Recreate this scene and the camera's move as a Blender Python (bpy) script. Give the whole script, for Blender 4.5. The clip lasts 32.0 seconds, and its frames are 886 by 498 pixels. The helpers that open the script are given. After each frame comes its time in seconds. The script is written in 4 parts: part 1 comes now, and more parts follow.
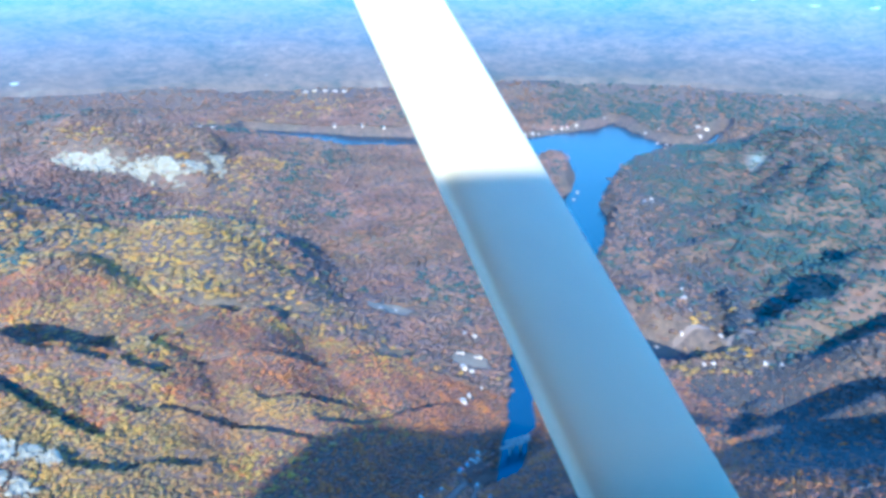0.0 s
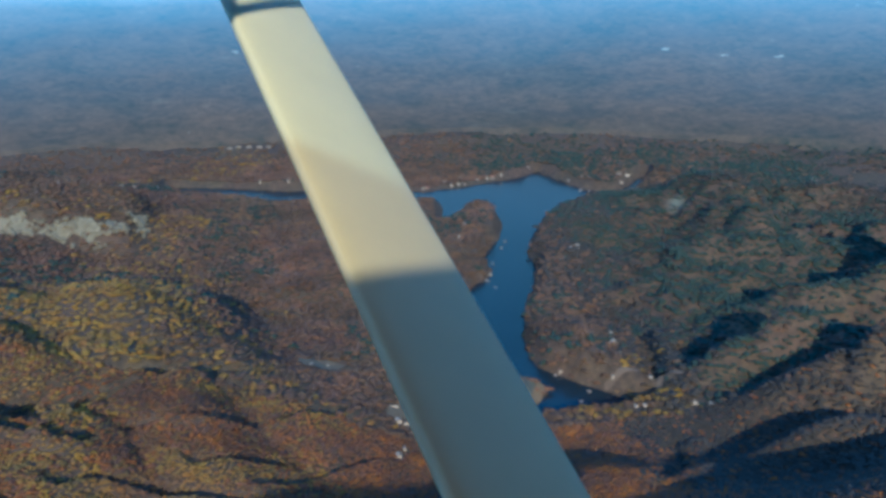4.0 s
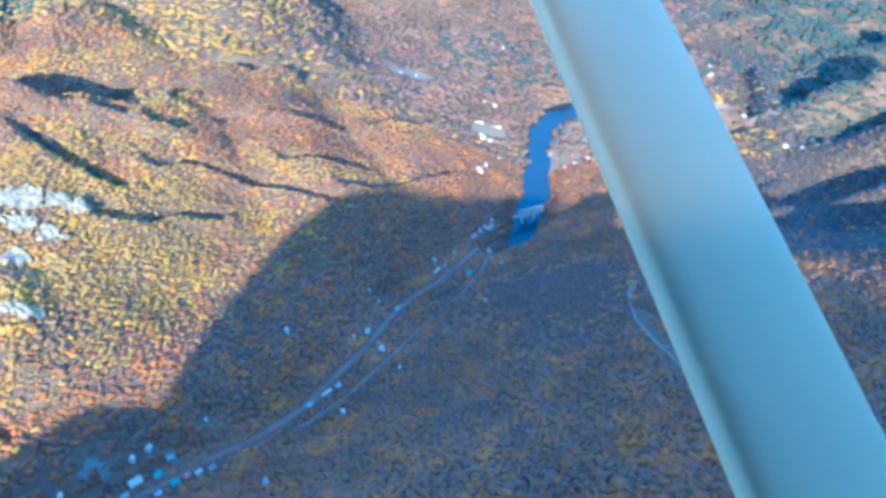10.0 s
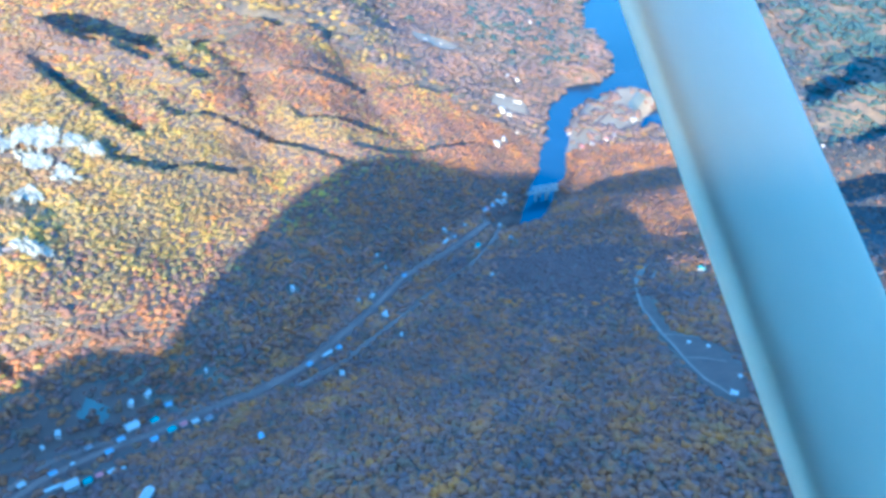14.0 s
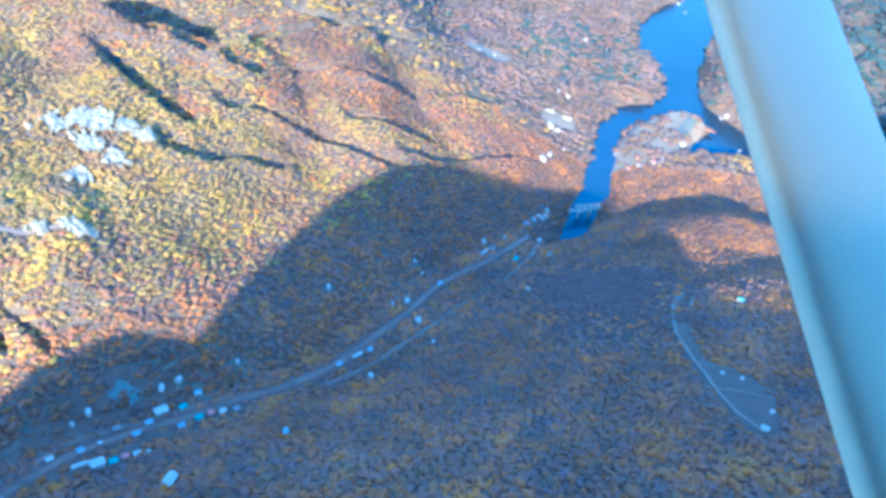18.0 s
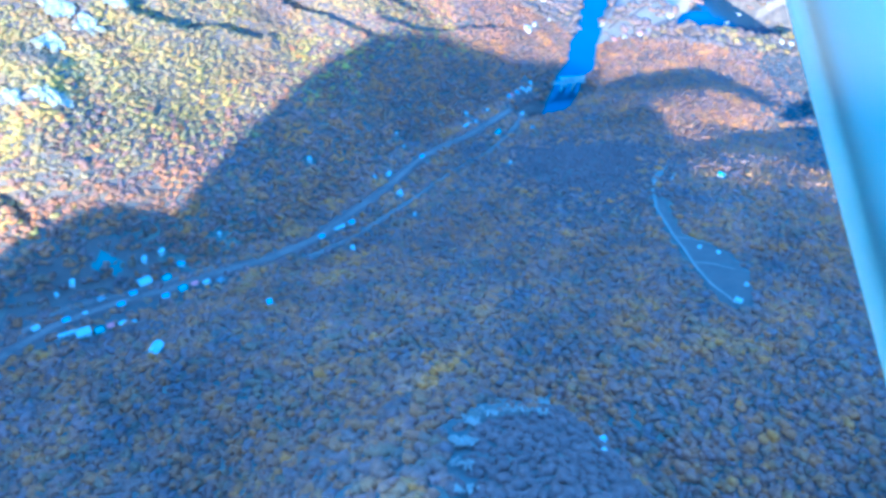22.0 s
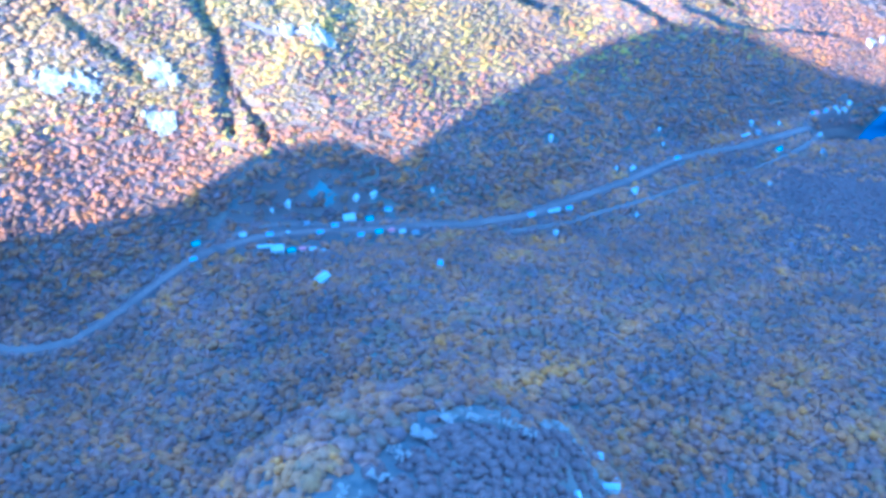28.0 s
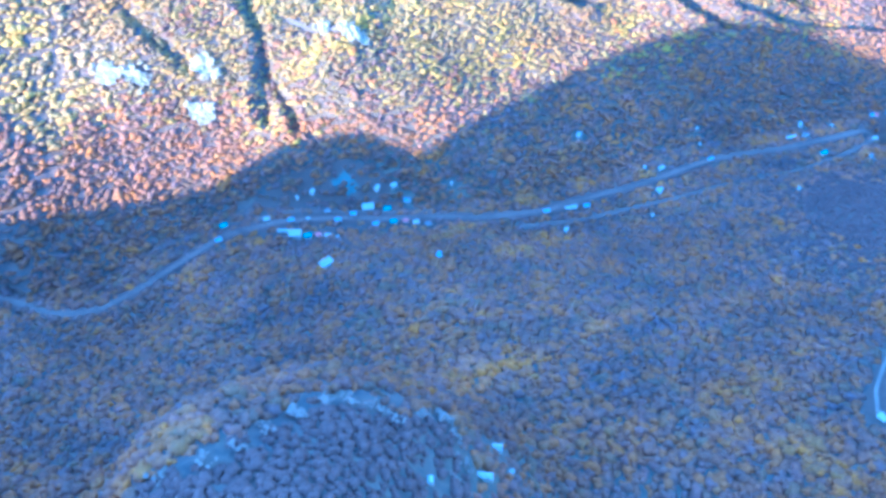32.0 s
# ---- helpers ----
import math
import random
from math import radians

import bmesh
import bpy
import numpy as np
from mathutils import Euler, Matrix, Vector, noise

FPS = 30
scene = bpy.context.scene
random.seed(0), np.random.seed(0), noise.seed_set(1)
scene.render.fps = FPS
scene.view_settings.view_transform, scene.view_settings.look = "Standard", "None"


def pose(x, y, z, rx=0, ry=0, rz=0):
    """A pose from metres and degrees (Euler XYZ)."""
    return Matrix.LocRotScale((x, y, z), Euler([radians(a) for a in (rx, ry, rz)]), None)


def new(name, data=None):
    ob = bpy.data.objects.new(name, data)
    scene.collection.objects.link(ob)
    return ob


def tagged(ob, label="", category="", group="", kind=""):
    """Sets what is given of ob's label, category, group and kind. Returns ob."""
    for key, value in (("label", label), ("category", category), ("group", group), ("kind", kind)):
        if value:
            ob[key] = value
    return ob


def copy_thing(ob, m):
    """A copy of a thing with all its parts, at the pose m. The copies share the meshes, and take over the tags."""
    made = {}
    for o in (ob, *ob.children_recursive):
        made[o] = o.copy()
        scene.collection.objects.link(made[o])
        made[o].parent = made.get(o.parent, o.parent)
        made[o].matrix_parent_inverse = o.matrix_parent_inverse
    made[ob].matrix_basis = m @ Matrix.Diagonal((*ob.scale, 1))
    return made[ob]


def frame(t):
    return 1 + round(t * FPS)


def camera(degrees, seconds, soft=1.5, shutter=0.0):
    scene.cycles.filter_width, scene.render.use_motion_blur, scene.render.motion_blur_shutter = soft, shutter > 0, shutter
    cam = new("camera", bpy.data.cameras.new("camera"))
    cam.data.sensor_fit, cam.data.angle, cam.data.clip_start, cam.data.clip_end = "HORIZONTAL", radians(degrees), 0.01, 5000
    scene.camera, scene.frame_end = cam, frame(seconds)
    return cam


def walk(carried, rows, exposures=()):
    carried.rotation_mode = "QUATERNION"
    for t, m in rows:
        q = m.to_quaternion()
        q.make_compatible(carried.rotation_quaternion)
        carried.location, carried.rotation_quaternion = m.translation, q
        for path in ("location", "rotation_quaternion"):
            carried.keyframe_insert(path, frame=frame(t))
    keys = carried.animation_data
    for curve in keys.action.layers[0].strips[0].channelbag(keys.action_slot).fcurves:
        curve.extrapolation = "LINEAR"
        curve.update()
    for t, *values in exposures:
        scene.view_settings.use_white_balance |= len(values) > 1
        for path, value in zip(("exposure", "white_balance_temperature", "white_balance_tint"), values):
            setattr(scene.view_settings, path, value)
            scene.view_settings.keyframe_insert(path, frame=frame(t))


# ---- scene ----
ROWS = [
    (0, -12.506, -7.155, 559.096, -2.72, -20.45, -0.01),
    (0.5, -12.494, -7.158, 559.111, -6.51, -12.46, 0.02),
    (1, -12.481, -7.161, 559.125, -7.72, -11.99, 0.37),
    (1.5, -12.484, -7.161, 559.125, -8.96, -15.54, 1.35),
    (2, -12.486, -7.162, 559.124, -5.92, -16.09, 4.68),
    (2.5, -12.489, -7.162, 559.124, -5.64, -16.99, 3.47),
    (3, -12.492, -7.163, 559.123, -6.60, -17.30, 2.42),
    (3.5, -12.495, -7.163, 559.122, -6.55, -17.68, 2.28),
    (4, -12.497, -7.164, 559.122, -7.46, -17.20, 0.46),
    (4.5, -12.501, -7.162, 559.117, -7.54, -21.71, -2.11),
    (6.5, -12.514, -7.158, 559.098, -8.06, -26.22, -1.57),
    (7, -12.517, -7.156, 559.093, -6.39, -27.11, -2.63),
    (7.5, -12.520, -7.156, 559.091, -6.04, -28.64, -4.37),
    (8, -12.522, -7.156, 559.090, -5.52, -29.65, -2.47),
    (8.5, -12.518, -7.154, 559.087, -5.01, -31.09, -0.61),
    (9, -12.515, -7.152, 559.084, -4.02, -30.69, -1.64),
    (9.5, -12.515, -7.150, 559.081, -2.01, -34.51, -0.72),
    (10, -12.516, -7.149, 559.077, -1.70, -35.16, -2.03),
    (10.5, -12.517, -7.148, 559.074, -2.23, -35.42, -2.40),
    (11, -12.518, -7.146, 559.070, -3.34, -36.85, -4.19),
    (11.5, -12.519, -7.145, 559.066, -3.07, -37.83, -3.45),
    (12, -12.519, -7.143, 559.063, -1.88, -38.67, -3.38),
    (12.5, -12.520, -7.142, 559.059, -1.90, -38.26, -4.51),
    (13, -12.521, -7.140, 559.055, -1.99, -37.92, -5.17),
    (13.5, -12.522, -7.141, 559.055, -1.66, -37.05, -5.77),
    (15.5, -12.528, -7.142, 559.054, 0.17, -37.37, -6.58),
    (16, -12.529, -7.142, 559.054, -0.44, -37.62, -7.56),
    (16.5, -12.531, -7.142, 559.054, 0.63, -37.61, -7.81),
    (17, -12.533, -7.144, 559.055, 1.32, -37.13, -8.61),
    (17.5, -12.536, -7.145, 559.056, 2.11, -35.95, -10.06),
    (18, -12.538, -7.146, 559.058, 2.00, -36.81, -8.72),
    (18.5, -12.541, -7.148, 559.059, -0.71, -39.42, -11.02),
    (19, -12.543, -7.149, 559.060, 0.40, -39.39, -11.10),
    (19.5, -12.547, -7.150, 559.061, -0.20, -42.44, -11.54),
    (20, -12.550, -7.151, 559.061, 3.56, -44.15, -6.90),
    (20.5, -12.553, -7.152, 559.061, -2.03, -46.35, -11.73),
    (21, -12.556, -7.153, 559.062, -0.61, -46.27, -10.38),
    (21.5, -12.557, -7.153, 559.061, -2.26, -45.47, -11.56),
    (22, -12.558, -7.153, 559.060, -1.34, -44.53, -11.19),
    (22.5, -12.558, -7.153, 559.059, -0.14, -44.05, -9.85),
    (23, -12.559, -7.153, 559.059, -0.40, -44.04, -10.89),
    (23.5, -12.555, -7.153, 559.062, 0.23, -44.78, -11.17),
    (24, -12.552, -7.154, 559.065, 6.08, -41.64, -9.03),
    (24.1, -12.552, -7.154, 559.065, 6.72, -42.48, -9.61),
    (24.25, -11.620, -6.807, 559.040, 7.68, -43.72, -10.47),
    (24.5, -6.380, -4.781, 558.796, 9.29, -45.80, -11.91),
    (24.75, 1.620, -1.651, 558.468, 10.54, -46.20, -11.27),
    (25, 9.631, 1.530, 558.199, 11.78, -46.61, -10.62),
    (25.5, 25.603, 8.032, 557.877, 14.27, -47.42, -9.34),
    (26, 41.496, 14.733, 557.890, 16.76, -48.22, -8.05),
    (26.5, 57.291, 21.651, 558.297, 19.26, -49.03, -6.77),
    (27, 72.970, 28.793, 559.147, 25.11, -48.87, -2.47),
    (27.5, 88.511, 36.163, 560.478, 30.09, -48.41, -1.21),
    (28, 103.894, 43.753, 562.315, 32.35, -48.28, -0.38),
    (28.5, 119.103, 51.553, 564.666, 33.64, -48.02, -0.80),
    (29, 134.123, 59.545, 567.529, 37.82, -48.57, 1.53),
    (29.5, 148.948, 67.711, 570.886, 39.10, -45.86, -0.58),
    (30, 161.378, 74.764, 574.107, 43.73, -46.42, 0.45),
    (30.5, 170.380, 79.986, 576.668, 43.32, -45.94, 1.61),
    (31, 177.905, 84.421, 578.952, 49.61, -46.35, 5.08),
    (31.5, 184.821, 88.553, 581.165, 44.94, -48.97, 1.32),
    (32, 191.514, 92.600, 583.408, 46.21, -48.86, 7.40),
]


def held(x, y, z, yaw, pitch, roll):
    return pose(x, y, z, 90 + pitch, 0, yaw) @ pose(0, 0, 0, 0, 0, -roll)


cam = camera(52.39, 32.0, soft=3.7)
walk(cam, [(t, held(*p)) for t, *p in ROWS], exposures=((0.0, 2.65, 3130, -7), (0.3, 1.75, 3430, -12), (0.6, 0.85, 3580, -13), (1.5, 0.75, 3540, -13), (4.5, 0.95, 3500, -13), (6.2, 2.5, 3420, -13), (9.0, 3.05, 3380, -11), (13.0, 3.35, 3320, -10),
     (18.5, 3.35, 3210, -8), (20.0, 3.4, 2960, -8), (21.0, 3.6, 2890, -8), (23.0, 3.65, 2890, -8), (24.5, 3.8, 2980, -5), (27.0, 3.8, 2960, -5), (28.0, 3.9, 3040, 0), (32.0, 3.85, 3080, 0)))

# ---- light ----
SUN_EL, SUN_SIDE = 23.3, 0.10
way = Vector((SUN_SIDE, 1.0, -math.tan(radians(SUN_EL)))).normalized()
world = bpy.data.worlds.new("sky")
world.use_nodes = True
scene.world = world
wn = world.node_tree
sky = wn.nodes.new("ShaderNodeTexSky")
sky.sky_type, sky.sun_disc = "NISHITA", False
sky.sun_elevation, sky.sun_rotation = radians(SUN_EL), math.atan2(-way.x, -way.y)
sky.air_density, sky.dust_density, sky.ozone_density, sky.altitude = 1.0, 0.3, 2.2, 600
wn.nodes["Background"].inputs["Strength"].default_value = 0.15
wn.links.new(sky.outputs[0], wn.nodes["Background"].inputs["Color"])
sun = new("sun", bpy.data.lights.new("sun", "SUN"))
sun.data.energy, sun.data.angle, sun.data.color = 2.9, radians(0.53), (1.0, 0.635, 0.29)
sun.matrix_world = way.to_track_quat("-Z", "Y").to_matrix().to_4x4()

# ---- materials ----
def material(name, rough=0.85, metal=0.0):
    m = bpy.data.materials.new(name)
    m.use_nodes = True
    b = m.node_tree.nodes["Principled BSDF"]
    b.inputs["Roughness"].default_value, b.inputs["Metallic"].default_value = rough, metal
    b.inputs["Specular IOR Level"].default_value = 0.25
    return m, m.node_tree, b


def node(nt, kind, **values):
    n = nt.nodes.new(kind)
    for k, v in values.items():
        n.inputs[k].default_value = v
    return n


def noise_of(nt, scale, detail=4.0, rough=0.6, coord="Object"):
    tc = nt.nodes.new("ShaderNodeTexCoord")
    n = node(nt, "ShaderNodeTexNoise", Scale=scale, Detail=detail, Roughness=rough)
    nt.links.new(tc.outputs[coord], n.inputs["Vector"])
    return n.outputs["Fac"]


def colours(nt, fac, stops, smooth=True):
    r = nt.nodes.new("ShaderNodeValToRGB")
    r.color_ramp.interpolation = "LINEAR" if smooth else "CONSTANT"
    el = r.color_ramp.elements
    while len(el) < len(stops):
        el.new(0.5)
    for e, (p, c) in zip(el, stops):
        e.position, e.color = p, (*c, 1)
    nt.links.new(fac, r.inputs["Fac"])
    return r.outputs["Color"]


def mix(nt, a, b, fac, how="MIX"):
    n = nt.nodes.new("ShaderNodeMix")
    n.data_type, n.blend_type = "RGBA", how
    for sock, v in ((n.inputs["Factor"], fac), (n.inputs["A"], a), (n.inputs["B"], b)):
        if isinstance(v, (float, int)):
            sock.default_value = v
        elif isinstance(v, tuple):
            sock.default_value = (*v, 1)
        else:
            nt.links.new(v, sock)
    return n.outputs["Result"]


def bump(nt, b, height, strength=0.4, distance=1.0):
    n = node(nt, "ShaderNodeBump", Strength=strength, Distance=distance)
    nt.links.new(height, n.inputs["Height"])
    nt.links.new(n.outputs[0], b.inputs["Normal"])


def plain(name, c, rough=0.7, scale=1.0, spread=0.25, metal=0.0, relief=0.1):
    """A surface of one colour with stains and grain."""
    m, nt, b = material(name, rough, metal)
    lo, hi = tuple(v * (1 - spread) for v in c), tuple(min(1, v * (1 + spread)) for v in c)
    big, fine = noise_of(nt, scale * 0.3, 3), noise_of(nt, scale * 4, 5)
    col = mix(nt, colours(nt, big, [(0.3, lo), (0.7, hi)]), colours(nt, fine, [(0.3, lo), (0.7, hi)]), 0.45)
    nt.links.new(col, b.inputs["Base Color"])
    if relief:
        bump(nt, b, fine, relief, 0.05)
    return m


BROWN, RUST, ORANGE = (0.22, 0.125, 0.085), (0.32, 0.130, 0.060), (0.62, 0.200, 0.035)
GOLD, OLIVE, GREEN, GREY = (0.66, 0.300, 0.032), (0.27, 0.160, 0.050), (0.14, 0.112, 0.055), (0.26, 0.185, 0.155)


def foliage(name, dry, gold, dull=0.0, fade=1.08, hue=0.504, light=1.0):
    """Autumn crowns: each one of its own colour, in stands."""
    m, nt, b = material(name, 0.9)
    geo = nt.nodes.new("ShaderNodeNewGeometry")
    isl = geo.outputs["Random Per Island"]
    stand = noise_of(nt, 0.006, 3)
    plainc = colours(nt, isl, [(0.0, GREEN), (0.05, OLIVE), (0.14, BROWN), (0.36, RUST), (0.58, dry), (0.74, ORANGE), (0.95, (0.56, 0.225, 0.050))], False)
    warm = colours(nt, isl, [(0.0, GREEN), (0.07, OLIVE), (0.22, RUST), (0.30, ORANGE), (0.44, (0.54, 0.315, 0.046)), (0.66, GOLD), (0.94, GREY)], False)
    fac = colours(nt, stand, [(gold - 0.07, (0, 0, 0)), (gold + 0.07, (1, 1, 1))])
    col = mix(nt, plainc, warm, fac)
    near_by = noise_of(nt, 0.028, 5, 0.65)
    local = mix(nt, colours(nt, near_by, [(0.34, (0.15, 0.085, 0.062)), (0.46, (0.22, 0.105, 0.060)), (0.56, (0.28, 0.115, 0.062)), (0.64, (0.45, 0.172, 0.056)), (0.74, (0.30, 0.140, 0.066))]),
                colours(nt, near_by, [(0.34, (0.26, 0.155, 0.074)), (0.48, (0.36, 0.192, 0.072)), (0.62, (0.50, 0.268, 0.056)), (0.74, (0.40, 0.225, 0.072))]), fac)
    col = mix(nt, col, local, 0.74)
    # far crowns are greyed: distance haze put into their colour
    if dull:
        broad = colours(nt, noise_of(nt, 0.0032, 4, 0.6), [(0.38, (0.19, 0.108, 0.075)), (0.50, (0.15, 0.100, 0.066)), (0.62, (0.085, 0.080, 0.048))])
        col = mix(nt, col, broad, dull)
    leaf = colours(nt, noise_of(nt, 0.55, 4, 0.7), [(0.28, (0.76, 0.76, 0.76)), (0.50, (0.97, 0.97, 0.97)), (0.72, (1.15, 1.15, 1.15))])
    col = mix(nt, col, leaf, 1.0, "MULTIPLY")
    grove = colours(nt, noise_of(nt, 0.011, 3, 0.6), [(0.32, (0.72, 0.72, 0.72)), (0.68, (1.18, 1.18, 1.18))])
    col = mix(nt, col, grove, 1.0, "MULTIPLY")
    faded = node(nt, "ShaderNodeHueSaturation", Hue=hue, Saturation=fade, Value=light)
    nt.links.new(col, faded.inputs["Color"])
    col = faded.outputs["Color"]
    nt.links.new(col, b.inputs["Base Color"])
    bump(nt, b, noise_of(nt, 0.5, 4, 0.7), 0.55, 1.6)
    b.inputs["Roughness"].default_value, b.inputs["Specular IOR Level"].default_value = 0.8, 0.12
    b.inputs["Sheen Weight"].default_value, b.inputs["Sheen Roughness"].default_value = 0.03, 0.7
    thin = nt.nodes.new("ShaderNodeBsdfTranslucent")
    nt.links.new(col, thin.inputs["Color"])
    both = node(nt, "ShaderNodeMixShader", Fac=0.36)
    nt.links.new(b.outputs[0], both.inputs[1])
    nt.links.new(thin.outputs[0], both.inputs[2])
    nt.links.new(both.outputs[0], nt.nodes["Material Output"].inputs["Surface"])
    return m


def far_forest():
    """Ground of the wood: litter between the trees, and woods that lie too far off to tell trees apart."""
    m, nt, b = material("woodland_ground", 0.95)
    tree, stand, wide = noise_of(nt, 0.085, 3, 0.7), noise_of(nt, 0.006, 4), noise_of(nt, 0.0016, 4)
    a = colours(nt, tree, [(0.30, (0.060, 0.038, 0.025)), (0.45, (0.095, 0.056, 0.034)), (0.58, (0.125, 0.070, 0.040)), (0.74, (0.15, 0.090, 0.046))])
    c = colours(nt, tree, [(0.30, (0.060, 0.042, 0.026)), (0.50, (0.105, 0.067, 0.036)), (0.62, (0.135, 0.086, 0.042)), (0.74, (0.15, 0.098, 0.052))])
    col = mix(nt, a, c, colours(nt, stand, [(0.40, (0, 0, 0)), (0.64, (1, 1, 1))]))
    field = colours(nt, wide, [(0.66, (0, 0, 0)), (0.70, (1, 1, 1))])
    col = mix(nt, col, (0.20, 0.18, 0.12), field)
    nt.links.new(col, b.inputs["Base Color"])
    bump(nt, b, tree, 0.7, 4.0)
    return m


def water_surface():
    m, nt, b = material("water", 0.22)
    b.inputs["Specular IOR Level"].default_value = 0.16
    col = colours(nt, noise_of(nt, 0.01, 3), [(0.3, (0.016, 0.022, 0.026)), (0.7, (0.024, 0.032, 0.036))])
    nt.links.new(col, b.inputs["Base Color"])
    bump(nt, b, noise_of(nt, 0.6, 4), 0.10, 0.3)
    return m


def cliff_rock():
    m, nt, b = material("pale_rock", 0.9)
    big, fine = noise_of(nt, 0.12, 5, 0.65), noise_of(nt, 0.9, 5, 0.7)
    col = mix(nt, colours(nt, big, [(0.3, (0.12, 0.086, 0.050)), (0.50, (0.22, 0.158, 0.086)), (0.7, (0.36, 0.265, 0.148))]),
              colours(nt, fine, [(0.3, (0.11, 0.080, 0.042)), (0.7, (0.37, 0.275, 0.152))]), 0.45)
    nt.links.new(col, b.inputs["Base Color"])
    bump(nt, b, fine, 0.8, 1.0)
    return m


M_GROUND, M_WATER, M_ROCK = far_forest(), water_surface(), cliff_rock()
M_LEAF = foliage("autumn_leaves", (0.26, 0.150, 0.125), 0.86)
# the far woods' material, with haze mixed into the leaf colour
M_LEAF_FAR = foliage("hazed_woods", (0.25, 0.15, 0.11), 0.70, 0.50, 1.0)
M_LEAF_GOLD = foliage("golden_leaves", (0.38, 0.22, 0.11), 0.40, 0.0, 1.05, 0.508, 0.90)
# dark needles, also used to put shade into ravines and eastern hills
M_PINE_SHADE = plain("needles_and_shade", (0.042, 0.050, 0.034), 0.95, 0.4, 0.4)
# near-black twigs: the eastern slopes' shade is put into the crowns
M_BARE_SHADE = plain("twigs_and_shade", (0.060, 0.044, 0.032), 0.95, 0.3, 0.35)
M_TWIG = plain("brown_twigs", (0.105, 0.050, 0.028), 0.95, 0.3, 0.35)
M_TURF = plain("shaded_turf", (0.092, 0.050, 0.027), 0.95, 0.05, 0.3)
M_COURT = plain("teal_court", (0.105, 0.088, 0.056), 0.8, 0.2, 0.15)
M_PAINT = plain("cream_paint", (0.87, 0.72, 0.44), 0.6, 6.0, 0.05, 0, 0.02)
# near-black, so the unseen panels throw little light on the strut
M_BLOCKER = plain("dark_sky_blocker", (0.05, 0.045, 0.038), 0.9, 8.0, 0.2)
M_DARK = plain("black_rubber", (0.03, 0.03, 0.03), 0.7, 8.0, 0.2)
M_STEEL = plain("grey_steel", (0.36, 0.37, 0.38), 0.4, 10.0, 0.15, 0.8)
M_WHITE = plain("white_siding", (0.44, 0.310, 0.200), 0.6, 0.6, 0.10)
M_VERGE = plain("dull_verge", (0.095, 0.046, 0.024), 0.95, 0.1, 0.5)
M_ROAD = plain("worn_asphalt", (0.130, 0.070, 0.038), 0.9, 0.12, 0.5)
M_GRAVEL = plain("pale_gravel", (0.180, 0.112, 0.066), 0.95, 0.12, 0.30)
M_GRASS = plain("dry_grass", (0.19, 0.118, 0.058), 0.95, 0.08, 0.35)
M_DULL_ROCK = plain("dull_grey_rock", (0.215, 0.130, 0.076), 0.95, 0.6, 0.35)
M_CONCRETE = plain("concrete", (0.38, 0.29, 0.20), 0.85, 0.5, 0.15)
ROOFS = [plain("grey_shingle", (0.24, 0.21, 0.18), 0.85, 0.8), plain("pale_metal_roof", (0.36, 0.255, 0.165), 0.5, 0.5, 0.12),
         plain("red_roof", (0.42, 0.12, 0.08), 0.8, 0.7), plain("green_roof", (0.12, 0.20, 0.13), 0.7, 0.7), plain("brown_shingle", (0.20, 0.14, 0.10), 0.85, 0.8)]


def distance():
    """Far brown woods, with blue haze put in as glow that grows with distance."""
    m, nt, b = material("woods_with_haze_glow", 1.0)
    wide, mid, fine = noise_of(nt, 0.0021, 5, 0.6), noise_of(nt, 0.0075, 5, 0.65), noise_of(nt, 0.03, 6, 0.75)
    col = mix(nt, colours(nt, wide, [(0.36, (0.044, 0.046, 0.028)), (0.5, (0.11, 0.068, 0.036)), (0.64, (0.155, 0.086, 0.042))]), colours(nt, mid, [(0.36, (0.034, 0.036, 0.024)), (0.52, (0.12, 0.072, 0.038)), (0.64, (0.16, 0.095, 0.048)), (0.72, (0.22, 0.16, 0.085))]), 0.55)
    col = mix(nt, col, colours(nt, fine, [(0.36, (0.06, 0.05, 0.03)), (0.52, (0.15, 0.092, 0.050)), (0.68, (0.22, 0.135, 0.070))]), 0.35)
    town = colours(nt, noise_of(nt, 0.011, 2, 0.5), [(0.745, (0, 0, 0)), (0.78, (1, 1, 1))])
    col = mix(nt, col, (0.42, 0.34, 0.22), town)
    nt.links.new(col, b.inputs["Base Color"])
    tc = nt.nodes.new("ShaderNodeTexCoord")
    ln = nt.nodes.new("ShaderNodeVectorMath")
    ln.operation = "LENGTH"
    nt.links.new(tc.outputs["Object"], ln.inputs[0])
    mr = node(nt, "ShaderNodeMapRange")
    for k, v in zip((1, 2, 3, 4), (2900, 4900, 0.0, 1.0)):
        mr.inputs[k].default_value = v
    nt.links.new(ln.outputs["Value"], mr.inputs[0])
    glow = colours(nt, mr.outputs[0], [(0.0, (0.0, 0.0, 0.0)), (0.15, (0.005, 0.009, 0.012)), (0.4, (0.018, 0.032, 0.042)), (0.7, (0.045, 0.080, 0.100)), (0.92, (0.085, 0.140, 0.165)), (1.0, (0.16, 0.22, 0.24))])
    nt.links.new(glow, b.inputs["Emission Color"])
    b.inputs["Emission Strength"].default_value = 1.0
    return m


M_DISTANCE = distance()

